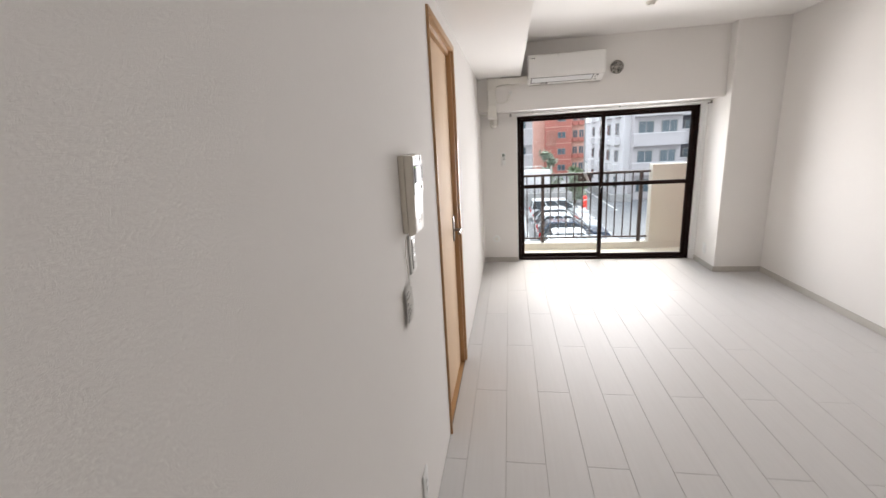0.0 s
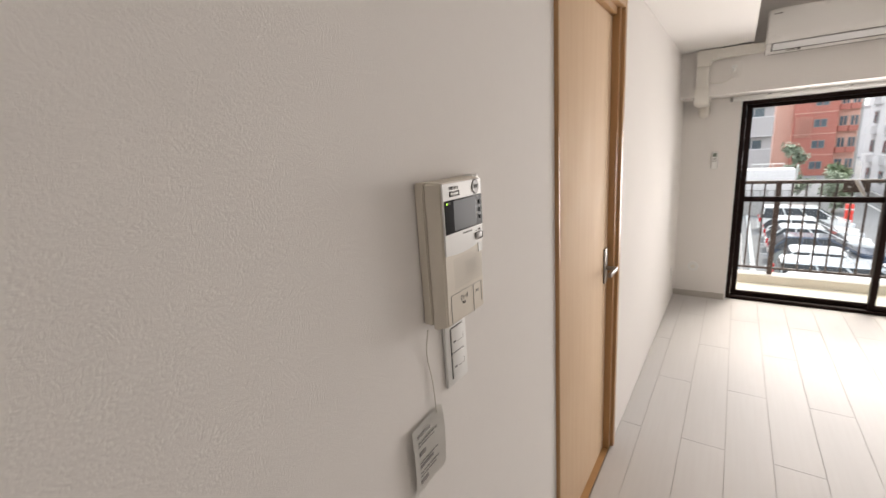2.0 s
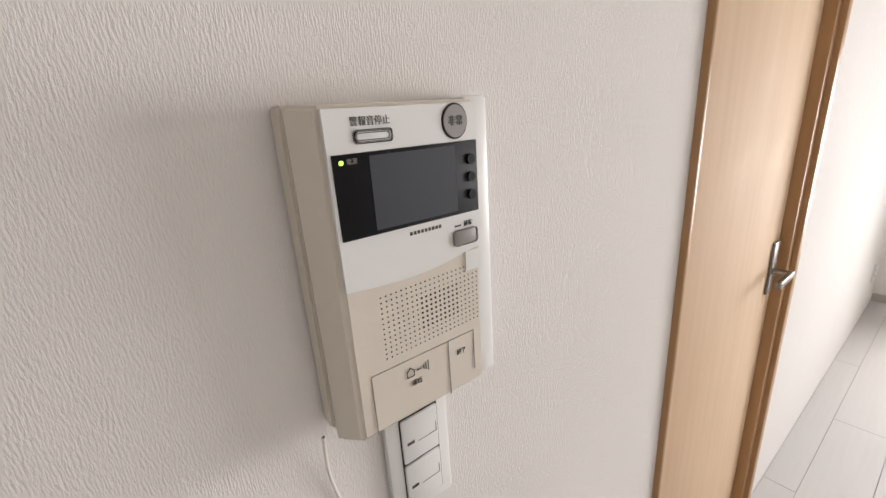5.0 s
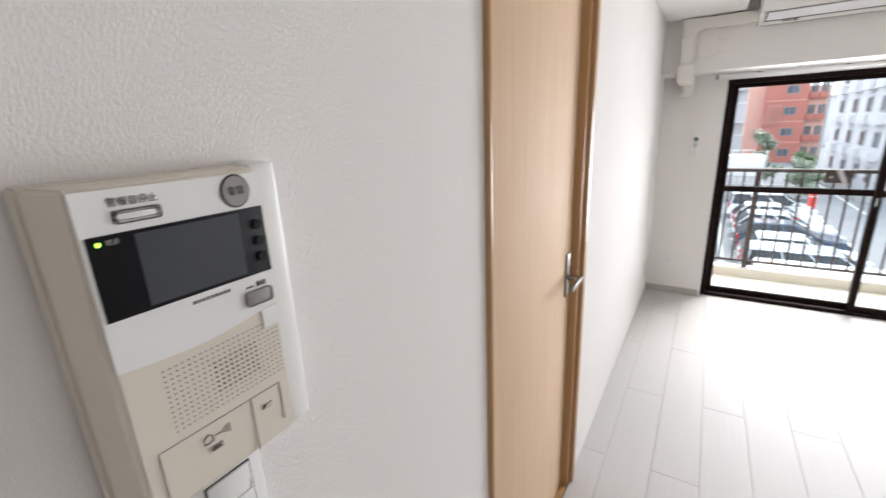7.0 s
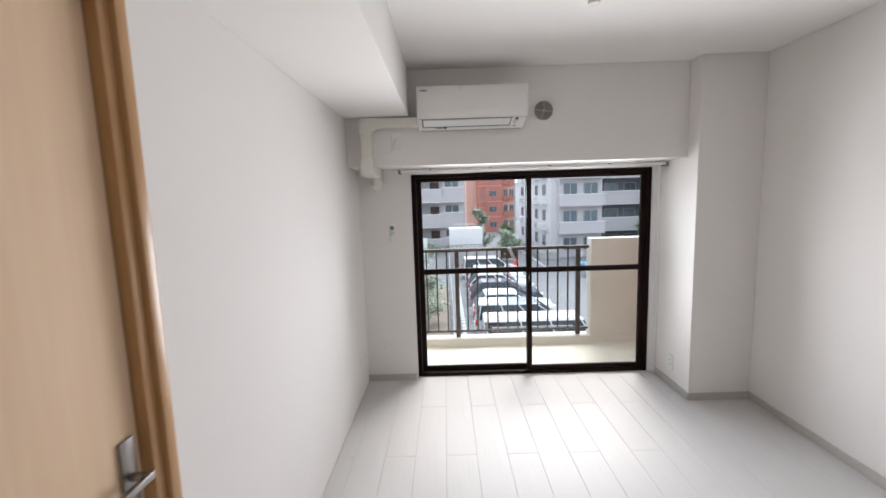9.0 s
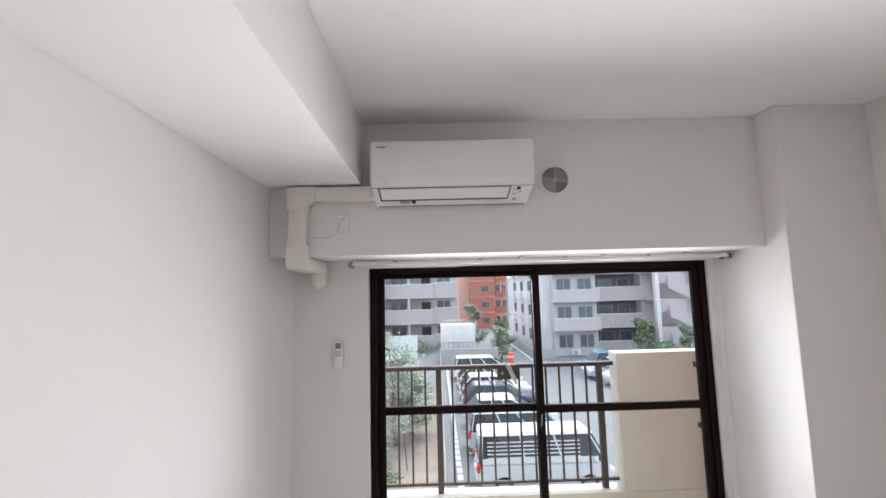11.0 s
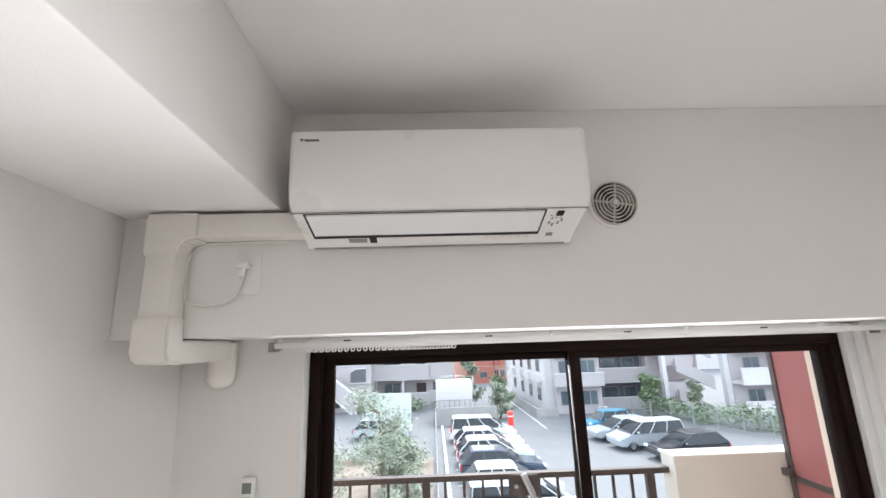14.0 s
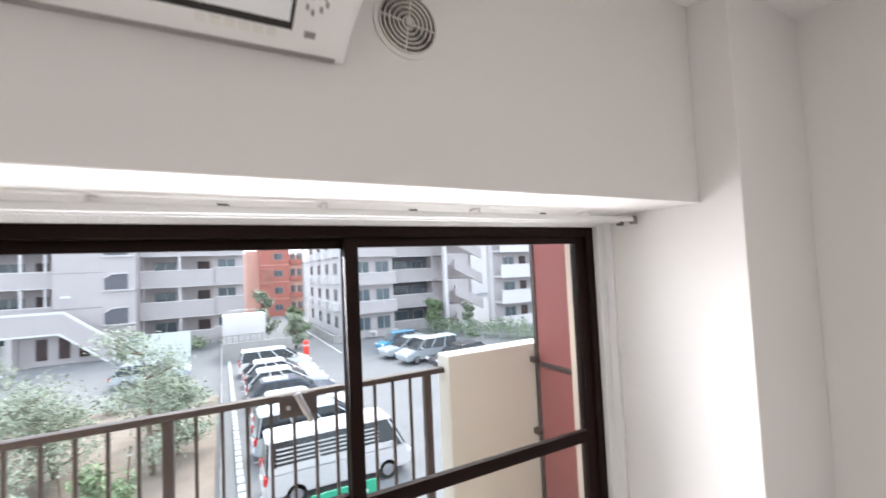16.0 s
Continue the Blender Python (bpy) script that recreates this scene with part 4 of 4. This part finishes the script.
part("board", B(-0.9, 0, 0.5, 0.9, 0.04, 1.2), M_GSIGN, gs)
for z in (0.7, 0.9):
    part("print_bar", B(-0.7, -0.006, z, 0.6, 0.0, z + 0.09), M_LINE, gs, "", False)
for x in (-0.7, 0.7):
    part("leg", rod(bmesh.new(), (x, 0.06, 0), (x, 0.06, 1.15), 0.03, 8), M_STEEL, gs)
up = thing("utility_pole", "grey concrete utility pole with wires", "utility pole", (13.2, 72, G))
part("pole", rod(bmesh.new(), (0, 0, 0), (0, 0, 12.5), 0.17, 10, 0.11), M_BLOCK, up)
for z in (10.5, 11.4):
    part("crossarm", B(-0.9, -0.05, z, 0.9, 0.05, z + 0.1), M_STEEL, up)


def car(kind, paint, name, label, at, rz, group):
    """A parked vehicle, nose along +x, from a side outline with pulled-in glasshouse."""
    L, W, Hc = {"van": (4.7, 1.7, 1.95), "wagon": (4.5, 1.74, 1.52), "mini": (3.4, 1.48, 1.6), "mpv": (4.8, 1.78, 1.75)}[kind]
    h = L / 2
    o = thing(name, label, "car", at, rz, group)
    belt, top = (1.05, Hc) if kind in ("van", "mpv") else (0.92, Hc)
    hood = {"van": 0.25, "mini": 0.75, "mpv": 0.85, "wagon": 1.15}[kind]
    rear = {"van": 0.06, "mini": 0.12, "mpv": 0.15, "wagon": 0.62}[kind]
    low = [(-h, 0.42), (-h + 0.05, 0.32), (h - 0.08, 0.28), (h, 0.45), (h - 0.02, 0.70), (h - 0.12, 0.80), (h - hood, belt - 0.02), (-h + 0.06, belt), (-h, 0.75)]
    bm = prism(bmesh.new(), low, "y", -W / 2, W / 2)
    bmesh.ops.bevel(bm, geom=bm.edges[:], offset=0.07, segments=3, affect="EDGES")
    part("body", bm, paint, o)
    rake = {"van": 0.45, "mini": 0.5, "mpv": 0.95, "wagon": 1.05}[kind]
    g0, g1 = -h + 0.06, h - hood
    def cabin(z0, z1, grow):
        t0, t1 = (z0 - belt) / (top - belt), (z1 - belt) / (top - belt)
        def at_(t):
            a, b, w = g0 + rear * t - grow, g1 - rake * t + grow, W / 2 - 0.03 - 0.2 * t + grow
            z = belt + (top - belt) * t
            return [(a, -w, z), (b, -w, z), (b, w, z), (a, w, z)]
        return hull(bmesh.new(), at_(t0), at_(t1))
    part("glasshouse", cabin(belt - 0.03, top - 0.09, 0.0), M_CARGLASS, o, "dark car windows")
    bm = cabin(top - 0.12, top, 0.015)
    bmesh.ops.bevel(bm, geom=bm.edges[:], offset=0.055, segments=3, affect="EDGES")
    part("roof", bm, paint, o)
    for f in ((0.02, 0.36, 0.66, 0.98) if kind != "mini" else (0.02, 0.5, 0.98)):
        for sgn in (-1, 1):
            xb, xt = g0 + (g1 - g0) * f, g0 + rear + (g1 - rake - g0 - rear) * f
            a, b = Vector((xb, sgn * (W / 2 - 0.022), belt - 0.02)), Vector((xt, sgn * (W / 2 - 0.212), top - 0.07))
            part("pillar", rod(bmesh.new(), a, b, 0.032, 6), paint, o)
    for sx in (-1, 1):
        for sy in (-1, 1):
            c = Vector((sx * h * 0.62, sy * (W / 2 - 0.1), 0.31))
            ty = part("wheel", rod(bmesh.new(), c - Vector((0, 0.1, 0)), c + Vector((0, 0.1, 0)), 0.31, 20), M_TYRE, o, "black tyre")
            part("rim", rod(bmesh.new(), c - Vector((0, 0.108, 0)), c + Vector((0, 0.108, 0)), 0.19, 14), M_RIM, ty, "alloy rim")
    for sy in (-1, 1):
        y = sy * (W / 2 - 0.2)
        part("headlight", B(h - 0.16, y - 0.16, 0.62, h + 0.005, y + 0.16, 0.78, 0.03), M_LAMPW, o, "clear headlight")
        z = 0.85 if kind in ("wagon", "mini") else 1.0
        part("tail_light", B(-h - 0.012, y - 0.12 + sy * 0.06, z - 0.25, -h + 0.12, y + 0.12 + sy * 0.06, z, 0.02), M_LAMPRED, o, "red tail light")
        part("mirror", B(g1 - 0.5, sy * (W / 2 + 0.02), belt, g1 - 0.36, sy * (W / 2 + 0.18), belt + 0.14, 0.03), paint, o)
    if kind == "van":
        for k in range(5):
            z = belt + 0.14 + k * 0.12
            y = W / 2 - 0.03 - 0.16 * (z - belt) / (top - belt)
            for sy in (-1, 1):
                part("window_slat", B(g0 + 0.3, sy * y - 0.02, z, g1 - 0.9, sy * y + 0.02, z + 0.035), paint, o, "", False)
        for sy in (-1, 1):
            bm = hull(bmesh.new(), [(g0 + 0.05, sy * (W / 2 - 0.045), belt - 0.03), (g1 - 0.3, sy * (W / 2 - 0.045), belt - 0.03), (g1 - 0.3, sy * (W / 2 - 0.015), belt - 0.03), (g0 + 0.05, sy * (W / 2 - 0.015), belt - 0.03)],
                      [(g0 + 0.05, sy * (W / 2 - 0.085), belt + 0.14), (g1 - 0.3, sy * (W / 2 - 0.085), belt + 0.14), (g1 - 0.3, sy * (W / 2 - 0.035), belt + 0.14), (g0 + 0.05, sy * (W / 2 - 0.035), belt + 0.14)])
            part("side_panel", bm, paint, o, "", False)
    part("bumper", B(-h - 0.03, -W / 2 + 0.08, 0.36, -h + 0.1, W / 2 - 0.08, 0.52, 0.03), paint, o)
    part("number_plate", B(-h - 0.036, -0.17, 0.56, -h + 0.02, 0.17, 0.72), M_LINE, o, "", False)
    return o


row = [("van", M_CVAN, "pale grey van with dark slatted windows parked in its bay", 13.2), ("mpv", M_CSILV, "silver-blue people carrier parked in its bay", 16.6),
       ("wagon", M_CWHITE, "white hatchback parked in its bay", 19.7), ("wagon", M_CNAVY, "dark navy hatchback parked in its bay", 22.8), ("wagon", M_CWHITE, "white estate car parked in its bay", 25.5),
       ("wagon", M_CWHITE, "white hatchback with red tail lights parked in its bay", 28.3), ("mpv", M_CWHITE, "white people carrier parked in the far bay", 31.6)]
for kind, paint, label, y in row:
    car(kind, paint, "parked_car", label, (4.4, y, G), 0, "cars in the car park row")
car("mini", M_CBLUE, "parked_car", "bright blue small van parked across the street", (14.4, 33.2, G), 188, "cars across the street")
car("wagon", M_CSILV, "parked_car", "pale blue car parked across the street", (14.3, 30.5, G), 186, "cars across the street")
car("mpv", M_CSILV, "parked_car", "silver people carrier parked across the street", (14.9, 27.9, G), 186, "cars across the street")
car("wagon", M_CBLACK, "parked_car", "black car parked across the street", (15.9, 25.0, G), 186, "cars across the street")
car("wagon", M_CBLACK, "parked_car", "black car parked beyond the shrubs", (-14.8, 38.5, G), 5, "cars beyond the shrubs")
car("wagon", M_CSILV, "parked_car", "grey car parked behind the tree", (-3.2, 33.5, G), 0, "cars beyond the shrubs")

rf = thing("mesh_fence", "pale steel fence along the planted slope", "fence", (0, 0, G))
for k in range(12):
    part("post", rod(bmesh.new(), (19.0 + k * 0.9, 38.5 - k * 1.6, 0), (19.0 + k * 0.9, 38.5 - k * 1.6, 1.7), 0.035, 6), M_FENCE, rf)
bm = bmesh.new()
for z in (0.2, 0.36, 0.52, 0.68, 0.84, 1.0, 1.16, 1.32, 1.48, 1.65):
    rod(bm, (19.0, 38.5, z), (28.9, 20.9, z), 0.012, 4)
part("wires", bm, M_FENCE, rf)


def leaves(bm, centre, radius, count, size, rng):
    for _ in range(count):
        d = Vector((rng.gauss(0, 1), rng.gauss(0, 1), rng.gauss(0, 0.8))).normalized() * radius * rng.random() ** 0.4
        c = Vector(centre) + d
        q = Euler((rng.uniform(-0.9, 0.9), rng.uniform(-0.9, 0.9), rng.uniform(0, 6.3))).to_matrix()
        s = size * rng.uniform(0.6, 1.3)
        v = [bm.verts.new(c + q @ Vector(p)) for p in ((-s, 0, 0), (0, -s * 0.4, s * 0.1), (s, 0, 0), (0, s * 0.4, s * 0.1))]
        bm.faces.new(v)


def tree(name, label, at, height, spread, seed, leaf, count, size=0.13, trunk=0.11):
    rng = random.Random(seed)
    o = thing(name, label, "tree", at)
    wood_, crown = bmesh.new(), bmesh.new()
    p = Vector((0, 0, 0))
    segs = 5
    pts = [p]
    for k in range(segs):
        q = pts[-1] + Vector((rng.uniform(-0.12, 0.12), rng.uniform(-0.12, 0.12), height * 0.8 / segs))
        rod(wood_, pts[-1], q, trunk * (1 - k / (segs + 1)), 8, trunk * (1 - (k + 1) / (segs + 1)))
        pts.append(q)
    for k in range(16):
        a = pts[1 + k % segs]
        ang = k * 2.4 + rng.uniform(-0.4, 0.4)
        r = spread * rng.uniform(0.45, 1.0) * (1.1 - 0.12 * (k % segs))
        b = a + Vector((math.cos(ang) * r, math.sin(ang) * r, rng.uniform(0.1, 0.55) * r + 0.15))
        m = a.lerp(b, 0.5) + Vector((0, 0, -0.08 * r))
        rod(wood_, a, m, trunk * 0.35, 6, trunk * 0.22)
        rod(wood_, m, b, trunk * 0.22, 6, trunk * 0.08)
        for c in (m, b, a.lerp(b, 0.8)):
            leaves(crown, c + Vector((0, 0, 0.1)), spread * rng.uniform(0.28, 0.46), count // 48, size, rng)
    leaves(crown, pts[-1], spread * 0.55, count // 10, size, rng)
    part("trunk", wood_, M_BARK, o, "brown branching trunk")
    part("crown", crown, leaf, o, "loose sparse green leaves", False)
    return o


tree("garden_tree", "pruned garden tree with sparse pale green foliage", (-1.2, 17.0, G + 0.1), 5.3, 1.8, 3, M_LEAF, 3800, 0.075)
tree("garden_tree", "low spreading shrub tree in the planting bed", (-5.6, 16.8, G + 0.1), 4.2, 2.4, 5, M_LEAF, 4600, 0.075)
tree("garden_tree", "low spreading shrub tree in the planting bed", (-0.6, 18.6, G + 0.1), 2.8, 1.3, 8, M_LEAF, 3000, 0.09)
tree("garden_tree", "low spreading shrub tree in the planting bed", (-9.0, 19.0, G + 0.1), 4.0, 2.4, 9, M_LEAF, 4200, 0.1)
tree("garden_tree", "small shrub by the balcony foot", (-1.6, 12.2, G + 0.1), 1.9, 0.9, 12, M_LEAF2, 1600, 0.1, 0.05)
tree("garden_tree", "small shrub by the balcony foot", (-3.9, 12.8, G + 0.1), 1.6, 1.0, 14, M_LEAF, 1600, 0.1, 0.05)
tree("garden_tree", "broad pale green shrub in the planting bed", (-4.2, 18.6, G + 0.1), 2.6, 2.0, 31, M_LEAF, 4200, 0.08)
tree("garden_tree", "broad pale green shrub in the planting bed", (-7.6, 16.4, G + 0.1), 2.7, 2.0, 33, M_LEAF, 4200, 0.08)
tree("garden_tree", "broad pale green shrub in the planting bed", (-1.2, 21.5, G + 0.1), 2.4, 1.5, 35, M_LEAF, 3200, 0.08)
tree("street_tree", "round green tree before the dark building", (20.9, 38.6, G), 3.7, 1.3, 20, M_LEAF2, 2800, 0.17)
tree("street_tree", "green tree beside the water tank", (7.1, 40.5, G), 3.2, 1.2, 22, M_LEAF, 1700, 0.14)
tree("street_tree", "green tree beside the water tank", (8.4, 47.5, G), 3.3, 1.2, 24, M_LEAF2, 2000, 0.16)
tree("street_tree", "tree before the red building", (5.0, 48.0, G), 5.6, 1.3, 26, M_LEAF, 1800, 0.2)
tree("street_tree", "small tree beside the stair tower", (24.5, 37.5, G), 3.2, 0.8, 28, M_LEAF, 1500, 0.18)
for k, (x, y) in enumerate(((-4.6, 14.2), (-3.0, 14.6), (-1.7, 15.2), (-0.5, 14.4))):
    st = thing("garden_stake", "weathered bamboo stake in the planting bed", "stake", (x, y, G + 0.1), group="garden stakes")
    part("pole", rod(bmesh.new(), (0, 0, 0), (0.15 * (-1) ** k, 0.05, 1.7), 0.025, 8, 0.02), M_BARK, st)
    part("tie", rod(bmesh.new(), (0.12 * (-1) ** k, 0.04, 1.4), (0.13 * (-1) ** k, 0.045, 1.46), 0.032, 8), M_LINE, st, "pale tie")
rng = random.Random(4)
bm = bmesh.new()
for k in range(50):
    u = k / 50
    leaves(bm, (20.2 + 10.2 * u + rng.uniform(0, 1.5), 38.5 - 17.6 * u + rng.uniform(0, 1.5), G + rng.uniform(0.3, 1.3)), 0.8, 70, 0.17, rng)
tagged(new("hedge", mesh("hedge", bm, M_LEAF2)), "dark green hedge along the fence", "hedge", "", "stuff")
bm = bmesh.new()
for k in range(40):
    leaves(bm, (rng.uniform(-14, 0.2), rng.uniform(24.5, 27), G + rng.uniform(0.2, 0.8)), 0.6, 60, 0.14, rng)
tagged(new("hedge", mesh("hedge", bm, M_LEAF)), "clipped pale green hedge behind the tree", "hedge", "", "stuff")
bm = bmesh.new()
for k in range(26):
    leaves(bm, (rng.uniform(-7, 3), rng.uniform(46, 49), G + rng.uniform(0.2, 0.9)), 0.7, 50, 0.18, rng)
tagged(new("hedge", mesh("hedge", bm, M_LEAF2)), "dark hedge before the apartment block", "hedge", "", "stuff")

# ---- floor boards ----
floor = built("floor", B(-0.16, YB - 0.16, -0.12, XR + 0.16, 0.0985, -0.004), M_JOINT, "white wood-grain laminate plank floor", "floor")
PW, PL = 0.188, 1.2


def plank(w, l):
    return mesh("plank", B(0.0007, 0.0007, -0.012, w - 0.0007, l - 0.0007, 0.0, 0.0008, 1), M_PLANK)


shared = {}
x, row_i = 0.105 - PW, 0
while x < XR:
    y = -3.55 + (PL / 2 if row_i % 2 == 1 else 0) - 4 * PL
    x0, x1 = max(x, 0.0), min(x + PW, XR)
    while y < 0:
        y0, y1 = max(y, YB), min(y + PL, 0.0)
        if y1 > y0 + 0.01:
            key = (round(x1 - x0, 3), round(y1 - y0, 3))
            if key not in shared:
                shared[key] = plank(*key)
            o = new("plank", shared[key])
            o.parent = floor
            o.location = (x0, y0, 0)
        y += PL
    x += PW
    row_i += 1
